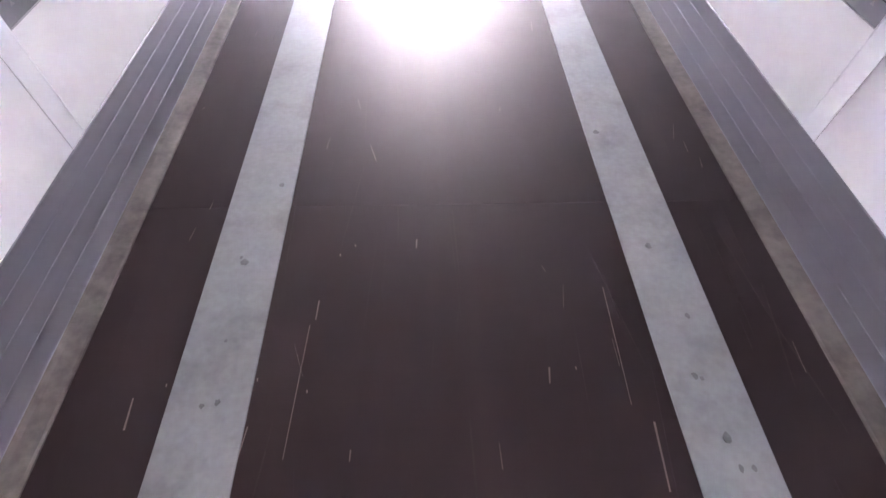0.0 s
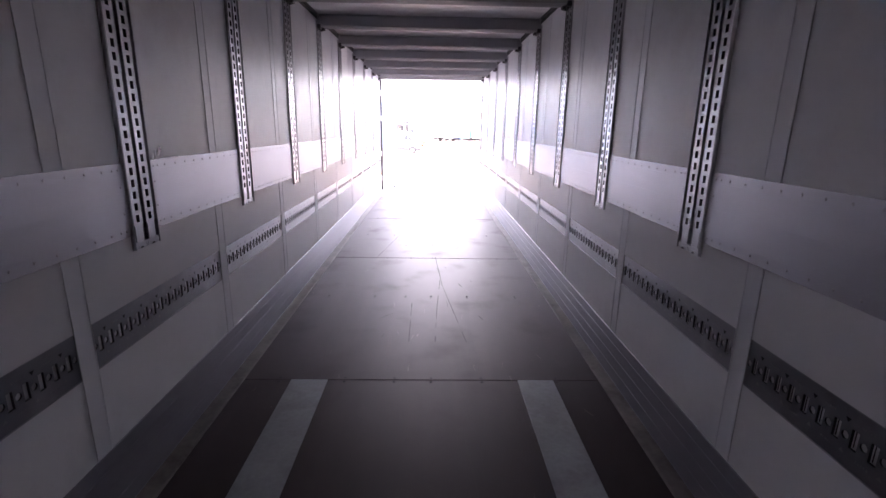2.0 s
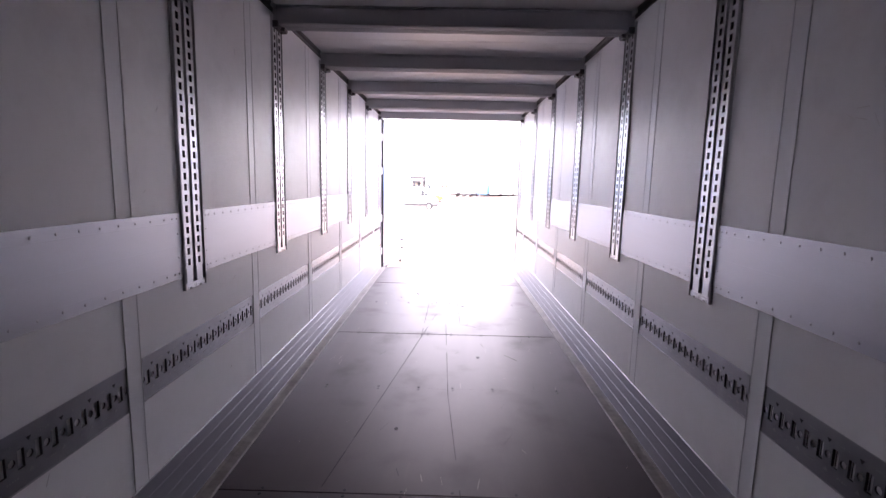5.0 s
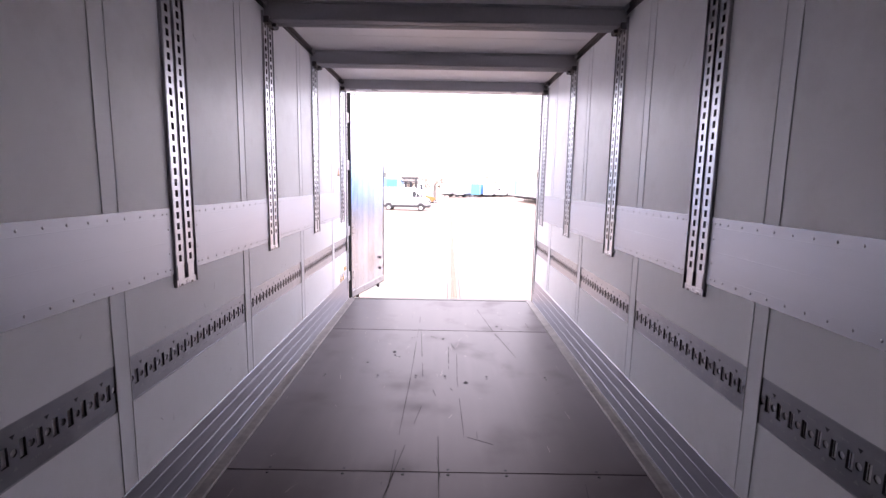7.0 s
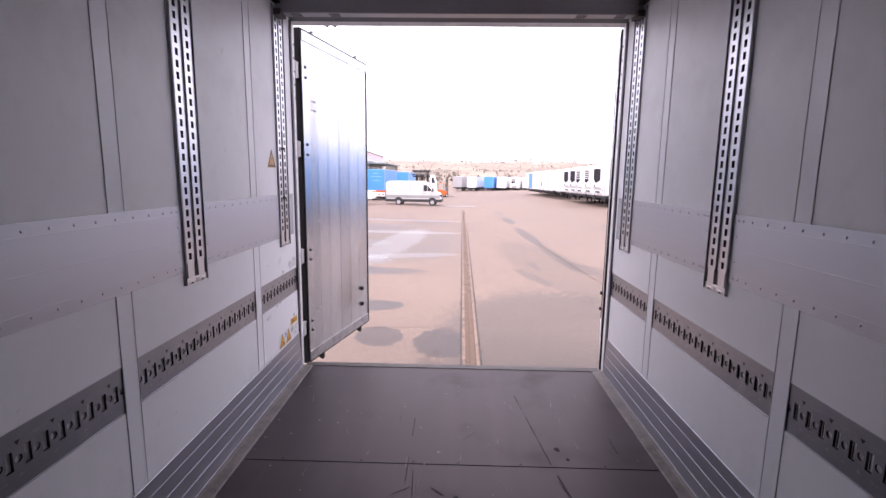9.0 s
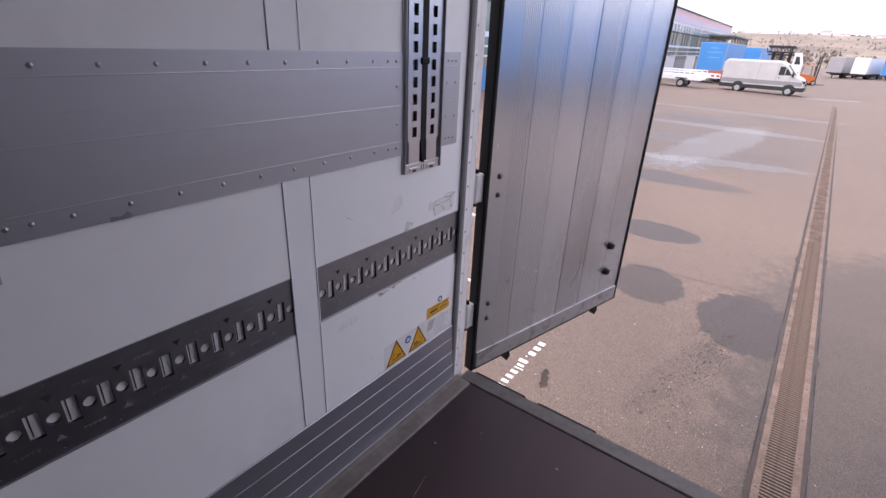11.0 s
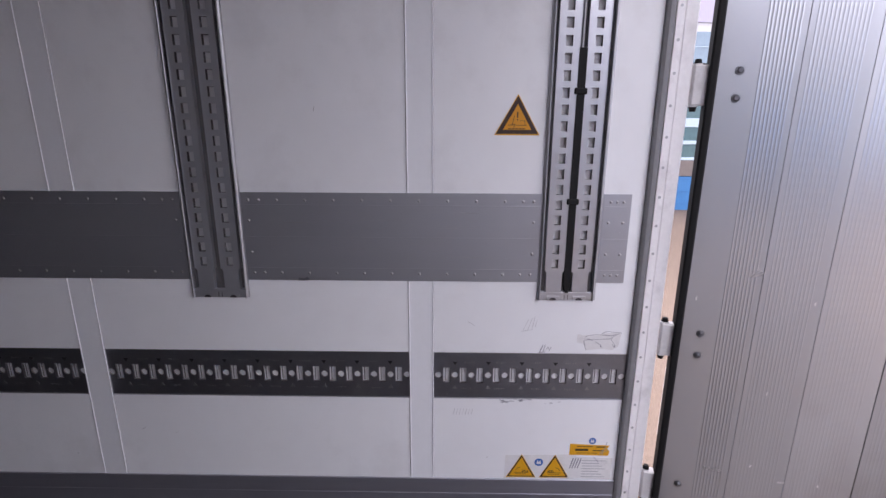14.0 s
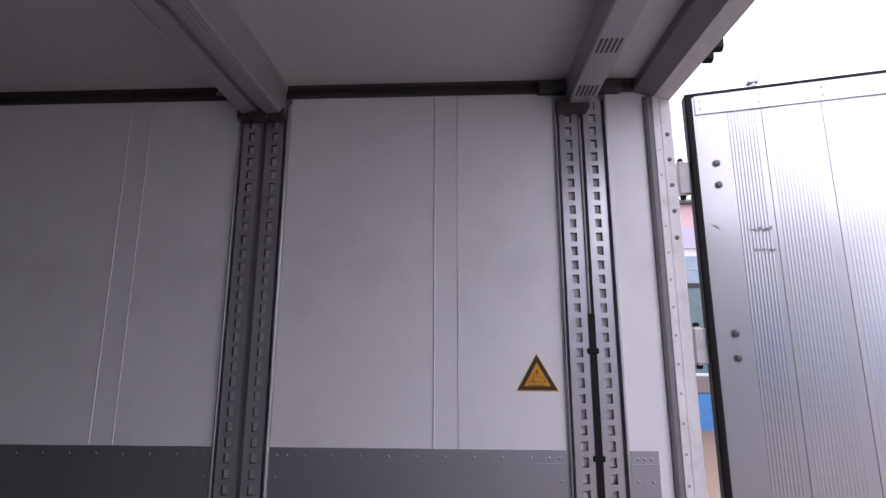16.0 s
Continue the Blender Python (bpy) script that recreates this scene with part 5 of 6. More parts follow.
rnd = random.Random(21)
bm = bmesh.new()
for i in range(300):
    y = rnd.uniform(1.9, 3.75)
    x = -0.62 + 0.16 * (y - 1.9) + rnd.gauss(0, 0.11 + 0.05 * (y - 1.9))
    s = rnd.choice((rnd.uniform(0.004, 0.008), rnd.uniform(0.005, 0.014)))
    f = bm.faces.new([bm.verts.new((px, py, gz(px, py) + 0.004)) for px, py in blob(x, y, s * 0.6, s * 1.4, i, 0.4, 7, rnd.uniform(-0.6, 0.2))])
M_SPECK = material("damp_speck", (0.078, 0.060, 0.049), 0.9, 0, 0.3, 3, 40, 0.1, spec=0.08)
tagged(part("damp_speckles", bm, M_SPECK), "dark wet speckles dripping across the concrete", "stain", kind="stuff")

for k, (cx, cy, rx, ry) in enumerate(((-1.46, 1.80, 0.035, 0.085), (-1.43, 1.70, 0.03, 0.05), (-1.49, 1.88, 0.02, 0.035))):
    patch("damp_spot", "small ragged damp spot beside the painted lettering", M_WETSPOT, blob(cx, cy, rx, ry, 50 + k, 0.9, 40, 0.2))


def ground_line(name, label, pts, w, mat, seed):
    """A jagged crack or joint as a thin strip on the ground."""
    r = random.Random(seed)
    bm = bmesh.new()
    left, right = [], []
    for (x0, y0), (x1, y1) in zip(pts, pts[1:]):
        n = max(4, int(math.hypot(x1 - x0, y1 - y0) / 0.25))
        d = Vector((y0 - y1, x1 - x0)).normalized()
        for k in range(n):
            t = k / n
            ww = w * r.uniform(0.4, 1.3)
            ox = r.gauss(0, w * 0.8)
            px, py = x0 + (x1 - x0) * t + d.x * ox, y0 + (y1 - y0) * t + d.y * ox
            left.append(bm.verts.new((px - d.x * ww, py - d.y * ww, gz(px, py) + 0.006)))
            right.append(bm.verts.new((px + d.x * ww, py + d.y * ww, gz(px, py) + 0.006)))
    for i in range(len(left) - 1):
        bm.faces.new((left[i], right[i], right[i + 1], left[i + 1]))
    bmesh.ops.recalc_face_normals(bm, faces=bm.faces)
    for f in bm.faces:
        if f.normal.z < 0:
            f.normal_flip()
    return tagged(part(name, bm, mat), label, "crack", kind="structure")


ground_line("crack", "fine dark crack across the concrete slabs", [(-6, 4.1), (-1.7, 4.8), (0.2, 5.06)], 0.0045, M_CRACK, 1)
ground_line("crack", "fine dark crack across the concrete slabs", [(0.55, 5.15), (2.7, 5.8), (9, 7.4)], 0.0022, M_CRACK, 2)
ground_line("joint_line", "dark repaired joint line along the yard", [(4.1, 6.5), (3.95, 8.6), (3.80, 12.0), (3.66, 17.0)], 0.022, M_DAMP, 3)
ground_line("joint_line", "dark joint line across the far yard", [(9, 16.5), (17, 36)], 0.02, M_DAMP, 4)
ground_line("joint_line", "dark joint line along the left of the yard", [(-5.5, 30), (-1.2, 30.5), (0.8, 31)], 0.03, M_DAMP, 5)

# loose grit near the trailer's rear
rnd = random.Random(41)
verts, faces = [], []
for i in range(900):
    x, yy = rnd.choice((rnd.gauss(1.9, 0.55), rnd.gauss(-0.6, 0.5))), 1.0 + abs(rnd.gauss(0, 0.7))
    s, z = rnd.uniform(0.002, 0.006), gz(x, yy)
    n = len(verts)
    verts += [(x + rnd.gauss(0, s), yy + rnd.gauss(0, s), z + 0.001) for k in range(3)] + [(x, yy, z + s * 1.6)]
    faces += [(n, n + 1, n + 3), (n + 1, n + 2, n + 3), (n + 2, n, n + 3)]
me = bpy.data.meshes.new("grit")
me.from_pydata(verts, [], faces)
me.materials.append(material("pale_grit", (0.42, 0.36, 0.30), 0.8, 0, 0.3, 30, 90))
tagged(new("grit", me), "loose pale grit scattered on the concrete", "grit", kind="stuff")

# white lettering on the ground beside each door leaf, as plain bars
M_ROADPAINT = material("white_road_paint", (0.80, 0.80, 0.80), 0.6, 0, 0.1, 12, 60, dirt=0.25, dirt_scale=30)
for x, y0, flip in ((-1.70, 1.20, 1), (2.05, 1.00, -1)):
    e = empty("painted_lettering", "white painted lettering on the concrete beside the trailer door", "lettering", m=pose(x, 0, gz(x, 1.6)))
    for k, (gap, width, low, high) in enumerate(((0, 0.07, -0.035, 0.05), (0.02, 0.06, -0.035, 0.03), (0.04, 0.02, -0.035, -0.018), (0.03, 0.045, -0.035, 0.03), (0.02, 0.06, -0.035, 0.03), (0.02, 0.06, -0.035, 0.03), (0.02, 0.06, -0.035, 0.03),
                                                     (0.02, 0.02, -0.035, 0.05), (0.02, 0.045, -0.035, 0.03), (0.02, 0.07, -0.055, 0.03), (0.03, 0.02, -0.035, -0.018), (0.03, 0.085, -0.035, 0.03), (0.015, 0.085, -0.035, 0.03), (0.015, 0.085, -0.035, 0.03))):
        y0 += gap
        a, c = sorted((flip * low, flip * high))
        bm = bmesh.new()
        box(bm, a, c, y0, y0 + width * 0.62, 0.0, 0.004, 0.001)
        part("text_bar", bm, M_ROADPAINT, e)
        y0 += width

# drain channel: rusty rims, slotted grating
M_RUST = material("rusty_steel", (0.105, 0.070, 0.050), 0.75, 0.2, 0.35, 5, 60, 0.2, tint=(0.165, 0.112, 0.082))
M_PIT = material("drain_pit", (0.02, 0.017, 0.015), 0.9, 0, 0.2, 6, 40)
drain = empty("drain_channel", "long rusty slotted drain channel across the yard", "drain", m=pose(0.270, 1.6, gz(0.3, 1.6) + 0.002, -0.619, 0, -0.85))
bm = bmesh.new()
box(bm, -0.17, 0.17, -0.6, 40.0, -0.02, 0.003)
part("trough", bm, M_PIT, drain)
for s in (-1, 1):
    bm = bmesh.new()
    box(bm, s * 0.085, s * 0.135, -0.6, 40.0, -0.01, 0.012, 0.003)
    rim = part("rim", bm, M_RUST, drain)
    bm = bmesh.new()
    r = random.Random(9 + s)
    a, b = [], []
    for k in range(162):
        y = -0.6 + k * 0.25
        a.append(bm.verts.new((s * 0.136, y, 0.006)))
        b.append(bm.verts.new((s * (0.155 + abs(r.gauss(0, 0.014))), y, 0.005)))
    for k in range(161):
        f = bm.faces.new((a[k], b[k], b[k + 1], a[k + 1]))
        if f.normal.z < 0:
            f.normal_flip()
    part("crumbled_edge", bm, M_CRACK, drain)
    for k in range(14):
        reuse("bolt", BOLT, rim, pose(s * 0.11, 0.1 + k * 0.5, 0.012, 0, -90, 0) @ Matrix.Diagonal((0.7, 0.7, 0.7, 1)))
SLAT = bmesh.new()
box(SLAT, -0.085, 0.085, -0.0085, 0.0085, -0.006, 0.009)
SLAT = finish("grate_slat", SLAT, M_RUST)
for k in range(190):
    reuse("grate_slat", SLAT, drain, pose(0, -0.2 + k * 0.034, 0))
bm = bmesh.new()
for k in range(960):
    y = 6.26 + k * 0.034
    box(bm, -0.085, 0.085, y - 0.0085, y + 0.0085, -0.006, 0.009)
tagged(part("far_slats", bm, M_RUST, drain), kind="stuff")

# ---- vehicles and trailers ----
M_TYRE = material("tyre_rubber", (0.02, 0.02, 0.02), 0.8, 0, 0.2, 8, 60)
M_RIM = material("wheel_rim", (0.45, 0.45, 0.46), 0.45, 0.6, 0.1, 8, 60)
M_CHASSIS = material("dark_chassis", (0.03, 0.03, 0.033), 0.6, 0.1, 0.2, 3, 40)
M_WHITEBOX = material("white_trailer_side", (0.78, 0.78, 0.78), 0.35, 0, 0.05, 0.6, 20, dirt=0.2, dirt_color=(0.5, 0.48, 0.45), dirt_scale=0.8)
M_GREYBOX = material("grey_curtain", (0.36, 0.35, 0.36), 0.6, 0, 0.1, 0.8, 20)
M_BLUEBOX = material("blue_tarpaulin", (0.06, 0.27, 0.62), 0.45, 0, 0.1, 0.8, 20)
M_REDBOX = material("red_panel", (0.45, 0.05, 0.06), 0.45, 0, 0.1, 0.8, 20)
M_GLASS = material("dark_glass", (0.03, 0.035, 0.04), 0.08, 0, 0.1, 3, 20, spec=0.8)
M_GREYBLUE = material("pale_blue_print", (0.28, 0.48, 0.72), 0.5, 0, 0.1, 1, 20)
M_ORANGE = material("orange_paint", (0.52, 0.13, 0.03), 0.5, 0, 0.12, 4, 40)
M_GREYMARK = material("grey_lettering", (0.52, 0.52, 0.53), 0.5, 0, 0.1, 3, 20)
M_UNITBOX = material("cooling_unit_shell", (0.62, 0.62, 0.64), 0.4, 0, 0.08, 1, 20)
M_UNIT = material("cooling_grille", (0.022, 0.023, 0.027), 0.8, 0, 0.2, 3, 30, spec=0.1)


def wheel(parent, x, y, z, r, w, axis):
    """A wheel with its axis along x or y."""
    d = Vector((w / 2, 0, 0)) if axis == "x" else Vector((0, w / 2, 0))
    c = Vector((x, y, z))
    bm = bmesh.new()
    cyl(bm, c - d, c + d, r, seg=20)
    bmesh.ops.bevel(bm, geom=[e for e in bm.edges if len({round((v.co - c).dot(d), 5) for v in e.verts}) == 1], offset=min(0.05, r * 0.12), segments=1, affect="EDGES")
    wh = part("wheel", bm, M_TYRE, parent)
    bm = bmesh.new()
    cyl(bm, c - d * 1.04, c + d * 1.04, r * 0.58, seg=16)
    part("rim", bm, M_RIM, wh)


def semi_trailer(name, label, m, body_mat, unit=0, length=13.6, stripe=None):
    """Front face at local x 0, body along +x, centred on y, z from the ground."""
    e = empty(name, label, "semi-trailer", "parked semi-trailers", m=m)
    bm = bmesh.new()
    box(bm, 0.0, length, -1.28, 1.28, 1.12, 4.0, 0.04)
    body = part("body", bm, body_mat, e)
    for z, h in ((1.12, 0.10), (3.93, 0.08)):
        for s in (-1, 1):
            bm = bmesh.new()
            box(bm, 0.02, length - 0.02, s * 1.275, s * 1.295, z, z + h, 0.005)
            part("edge_rail", bm, M_RIM, body)
    for s in (-1, 1):
        bm = bmesh.new()
        box(bm, -0.01, 0.05, s * 1.23, s * 1.29, 1.14, 3.98, 0.005)
        part("corner_post", bm, M_RIM, body)
    if stripe:
        bm = bmesh.new()
        box(bm, -0.012, 0.0, *((-1.2, 1.2, 1.25, 3.88) if stripe is M_BLUEBOX else (-0.45, 0.35, 1.7, 2.3)))
        part("front_panel", bm, stripe, body)
    if unit:
        bm = bmesh.new()
        prism(bm, [(0.0, 1.65), (-0.20, 1.70), (-0.30, 1.95), (-0.30, 3.60), (-0.22, 3.84), (0.0, 3.92)], -1.02, 1.02, axis="y")
        u = part("cooling_unit", bm, M_WHITEBOX if unit == 2 else M_UNITBOX, e, "cooling unit with dark grille")
        bm = bmesh.new()
        if unit == 1:
            prism(bm, [(-0.86, 3.62), (0.86, 3.62), (0.86, 2.62), (0.20, 2.30), (-0.86, 2.55)], -0.32, -0.285)
        else:
            prism(bm, [(-0.30, 3.62), (0.86, 3.62), (0.86, 2.45), (0.35, 2.30), (-0.30, 2.55)], -0.32, -0.285)
        part("grille", bm, M_UNIT, u)
        bm = bmesh.new()
        box(bm, -0.318, -0.30, 0.50, 0.72, 1.92, 2.14, 0.01)
        part("gauge_panel", bm, M_UNIT, u)
        for k in range(5):
            bm = bmesh.new()
            if unit == 1:
                box(bm, -0.326, -0.31, -0.80, 0.80, 2.72 + k * 0.17, 2.735 + k * 0.17)
            else:
                box(bm, -0.338, -0.31, -0.28 if k % 2 else -0.82, 0.82, 2.72 + k * 0.19, 2.78 + k * 0.19)
            part("grille_slat", bm, M_CHASSIS if unit == 1 else M_WHITEBOX, u)
        bm = bmesh.new()
        box(bm, -0.20, 0.0, -0.9, 0.9, 1.30, 1.66, 0.04)
        part("engine_cover", bm, M_WHITEBOX, e)
        for k in range(3):
            bm = bmesh.new()
            box(bm, -0.215, -0.19, -0.55 + k * 0.42, -0.22 + k * 0.42, 1.38, 1.56, 0.01)
            part("vent", bm, M_UNIT, e)
    bm = bmesh.new()
    # the full-width dark box paints side rails together with the shadow beneath the body
    box(bm, 0.06, length - 0.1, -1.20, 1.20, 0.90, 1.12)
    box(bm, 0.4, length - 0.1, -0.55, 0.55, 0.62, 0.90)
    box(bm, length - 5.0, length - 0.8, -1.2, 1.2, 0.75, 1.05)
    part("chassis", bm, M_CHASSIS, e)
    bm = bmesh.new()
    box(bm, 3.2, 8.0, -1.22, -1.16, 0.5, 1.05, 0.01)
    part("side_guard", bm, M_RIM if unit else M_CHASSIS, e)
    for s in (-1, 1):
        bm = bmesh.new()
        box(bm, 2.55, 2.70, s * 0.75 - 0.07, s * 0.75 + 0.07, 0.05, 1.12, 0.01)
        box(bm, 2.45, 2.80, s * 0.75 - 0.14, s * 0.75 + 0.14, 0.0, 0.06, 0.01)
        part("landing_leg", bm, M_CHASSIS, e)
        for x in (length - 4.3, length - 3.0, length - 1.7):
            wheel(e, x, s * 1.05, 0.5, 0.5, 0.38, "y")
    return e


# a row with its fronts towards the lane
proto = {}
ROW = [("grey", 32.2), ("white_unit", 41.9), ("white_unit2", 45.1), ("white_unit2", 48.5), ("dark_unit", 51.3), ("dark_unit", 54.5), ("white", 60.1), ("white", 65.0), ("white", 68.6), ("stripe", 72.4), ("white", 76.0), ("white", 79.6), ("blue", 83.4), ("white", 87.5)]
KINDS = {"grey": (M_GREYBOX, 0, None, "grey curtain-sided semi-trailer parked in the yard row"),
         "white_unit": (M_WHITEBOX, 1, None, "white refrigerated semi-trailer with dark cooling unit"),
         "white_unit2": (M_WHITEBOX, 2, None, "white refrigerated semi-trailer with white slatted cooling unit"),
         "dark_unit": (M_WHITEBOX, 1, None, "white refrigerated semi-trailer with dark cooling unit"),
         "white": (M_WHITEBOX, 0, None, "plain white box semi-trailer parked in the yard row"),
         "stripe": (M_WHITEBOX, 0, M_REDBOX, "white box semi-trailer with a red front panel"),
         "blue": (M_WHITEBOX, 0, M_BLUEBOX, "white box semi-trailer with a blue front panel")}
for i, (kind, y) in enumerate(ROW):
    m = pose(13.7, y, gz(13.7, y), 0, -1.0, 3)
    if kind in proto:
        copy_thing(proto[kind], m)
    else:
        mat, unit, stripe, label = KINDS[kind]
        proto[kind] = semi_trailer("semi_trailer", label, m, mat, unit, stripe=stripe)

# unseen blue trailers, added for the blue reflection on the door leaf
for y in (24.0, 20.2, 16.4, 12.6):
    m = pose(13.6, y - 1.0, gz(13.6, y), 0, -1.0, 3)
    if "tarpaulin" in proto:
        copy_thing(proto["tarpaulin"], m)
    else:
        proto["tarpaulin"] = semi_trailer("semi_trailer", "blue tarpaulin semi-trailer parked at the near end of the row", m, M_BLUEBOX)

# a far row, ends towards the camera
for x, y, kind in ((0.6, 127, "grey"), (4.4, 124, "white"), (12.4, 125, "white"), (15.9, 125, "white_unit2"), (19.4, 126, "white")):
    copy_thing(proto[kind], pose(x, y, gz(0, y), 0, 0, 74))
semi_trailer("semi_trailer", "blue tarpaulin semi-trailer standing at the end of the yard", pose(8.9, 124, gz(0, 124), 0, 0, 74), M_BLUEBOX)
tarp = semi_trailer("semi_trailer", "blue tarpaulin semi-trailer with orange rear edge parked beside the hall", pose(-10.3, 58.0, gz(-8, 58), 0, 0, 90), M_BLUEBOX)
for z0, z1, mt, nm in ((1.10, 1.32, M_ORANGE, "rear_edge"), (0.55, 1.06, M_WHITEBOX, "bumper_board")):
    bm = bmesh.new()
    box(bm, -0.06, 0.02, -1.27, 1.27, z0, z1, 0.01)
    part(nm, bm, mt, tarp)
for yy in (-1.05, -0.55, 0.55, 1.05):
    bm = bmesh.new()
    box(bm, -0.075, -0.055, yy - 0.14, yy + 0.14, 0.72, 0.88, 0.01)
    part("rear_lamp", bm, M_REDBOX, tarp)
for zz, w in ((2.55, 0.7), (3.05, 0.9), (3.45, 0.5)):
    bm = bmesh.new()
    box(bm, -0.012, 0.0, -w, w * 0.6, zz, zz + 0.05)
    part("crease", bm, M_GREYBLUE, tarp)
semi_trailer("semi_trailer", "blue tarpaulin semi-trailer parked further along the hall", pose(-9.0, 76.0, gz(-8, 76), 0, 0, 90), M_BLUEBOX)


M_VAN = material("dusty_white_paint", (0.54, 0.53, 0.51), 0.35, 0, 0.10, 1.2, 12, dirt=0.4, dirt_color=(0.36, 0.34, 0.31), dirt_scale=1.5)
M_VANGREY = material("van_shade_and_seam_grey", (0.27, 0.27, 0.27), 0.45, 0, 0.12, 1.2, 12)


def delivery_van(m):
    """Nose towards +x, origin under the front axle."""
    e = empty("delivery_van", "dusty white high-roof delivery van with dark lower cladding", "van", m=m)
    side = [(-5.20, 0.50), (-5.24, 1.20), (-5.20, 2.42), (-4.95, 2.66), (-1.30, 2.68), (-0.85, 2.60), (-0.45, 2.36), (0.22, 1.62), (0.72, 1.40), (0.96, 1.12), (1.02, 0.85), (1.0, 0.50)]
    bm = bmesh.new()
    prism(bm, side, -1.0, 1.0, axis="y")
    bmesh.ops.bevel(bm, geom=[ed for ed in bm.edges if abs(ed.verts[0].co.y - ed.verts[1].co.y) < 0.01], offset=0.11, segments=3, affect="EDGES")
    body = part("body", bm, M_VAN, e)
    # shade on the lower side, painted as a grey band on the body
    bm = bmesh.new()
    box(bm, -5.20, 0.86, -1.006, 1.006, 0.78, 1.16, 0.03)
    part("shaded_side_band", bm, M_VANGREY, body)
    bm = bmesh.new()
    box(bm, -5.24, 1.04, -1.02, 1.02, 0.40, 0.74, 0.05)
    part("lower_cladding", bm, M_CHASSIS, body)
    bm = bmesh.new()
    box(bm, 0.90, 1.06, -0.62, 0.62, 0.78, 1.02, 0.03)
    part("radiator_grille", bm, M_CHASSIS, body)
    for s in (-1, 1):
        bm = bmesh.new()
        prism(bm, [(-0.98, 1.58), (-0.98, 2.26), (-0.62, 2.24), (-0.40, 2.08), (-0.02, 1.62)], s * 0.985, s * 1.012, axis="y")
        part("side_window", bm, M_GLASS, body)
        bm = bmesh.new()
        box(bm, -0.56, -0.52, s * 0.99, s * 1.016, 1.58, 2.22)
        part("window_post", bm, M_VAN, body)
        for x in (-1.08, -0.10, -2.45):
            bm = bmesh.new()
            box(bm, x - 0.012, x + 0.012, s * 0.998, s * 1.010, 0.76, 2.40 if x < -0.5 else 1.60)
            part("door_seam", bm, M_VANGREY, body)
        bm = bmesh.new()
        box(bm, -0.96, -0.82, s * 1.0, s * 1.03, 1.34, 1.40, 0.008)
        part("door_handle", bm, M_CHASSIS, body)
        bm = bmesh.new()
        box(bm, 0.74, 1.02, s * 0.92, s * 0.60, 1.02, 1.24, 0.03)
        part("headlight", bm, M_GLASS, body)
        bm = bmesh.new()
        box(bm, -0.02, 0.13, s * 1.01, s * 1.24, 1.52, 1.88, 0.04)
        part("mirror", bm, M_CHASSIS, body)
        bm = bmesh.new()
        box(bm, -5.26, -5.20, s * 0.80, s * 0.98, 0.95, 1.75, 0.02)
        part("tail_lamp", bm, M_REDBOX, body)
        for x in (0.0, -3.75):
            bm = bmesh.new()
            arch = [(x + 0.50 * math.cos(k * math.pi / 12), 0.42 + 0.50 * math.sin(k * math.pi / 12)) for k in range(13)]
            prism(bm, arch, s * 0.96, s * 1.026, axis="y")
            part("wheel_arch", bm, M_CHASSIS, body)
            wheel(e, x, s * 0.93, 0.37, 0.37, 0.24, "y")
    bm = bmesh.new()
    prism(bm, [(-0.47, 2.40), (0.20, 1.66), (0.24, 1.68), (-0.43, 2.43)], -0.86, 0.86, axis="y")
    part("windscreen", bm, M_GLASS, body)
    # faded scrawl along the side, as plain strokes
    r = random.Random(3)
    for k in range(13):
        bm = bmesh.new()
        x, z, h = -4.65 + k * 0.17 + r.uniform(-0.04, 0.04), 1.62 + r.uniform(-0.06, 0.06), r.uniform(0.25, 0.55)
        w, lean = r.uniform(0.03, 0.09), r.uniform(-0.12, 0.12)
        prism(bm, [(x, z), (x + w, z), (x + w + lean, z + h), (x + lean, z + h)], -1.010, -1.0, axis="y")
        part("scrawl_stroke", bm, M_GREYMARK, body)
    return e


delivery_van(pose(-2.42, 49.9, gz(-1.5, 50), 0, 0, -3))

# white utility trailer left of the van
e = empty("utility_trailer", "small white flatbed utility trailer with mesh sides", "trailer", m=pose(-10.3, 47.5, gz(-10, 47), 0, 0, -2))
bm = bmesh.new()
box(bm, -2.2, 1.6, -0.9, 0.9, 0.62, 0.78, 0.02)
part("bed", bm, M_WHITEBOX, e)
for y in (-0.9, 0.86):
    bm = bmesh.new()
    box(bm, -2.2, 1.6, y, y + 0.04, 0.78, 1.06, 0.01)
    part("side_board", bm, M_WHITEBOX, e)
    for z in (1.22, 1.40):
        bm = bmesh.new()
        box(bm, -2.2, 1.6, y, y + 0.04, z, z + 0.06)
        part("side_rail", bm, M_WHITEBOX, e)
    for k in range(9):
        bm = bmesh.new()
        x = -2.18 + k * 0.465
        box(bm, x, x + 0.05, y, y + 0.04, 1.06, 1.46)
        part("side_post", bm, M_WHITEBOX, e)
for s in (-1, 1):
    wheel(e, 0.0, s * 0.95, 0.36, 0.36, 0.22, "y")
    bm = bmesh.new()
    box(bm, -0.5, 0.5, s * 0.82, s * 1.10, 0.74, 0.80, 0.02)
    part("mudguard", bm, M_CHASSIS, e)
bm = bmesh.new()
cyl(bm, (1.6, 0, 0.6), (2.9, 0, 0.5), 0.05, seg=8)
part("drawbar", bm, M_CHASSIS, e)

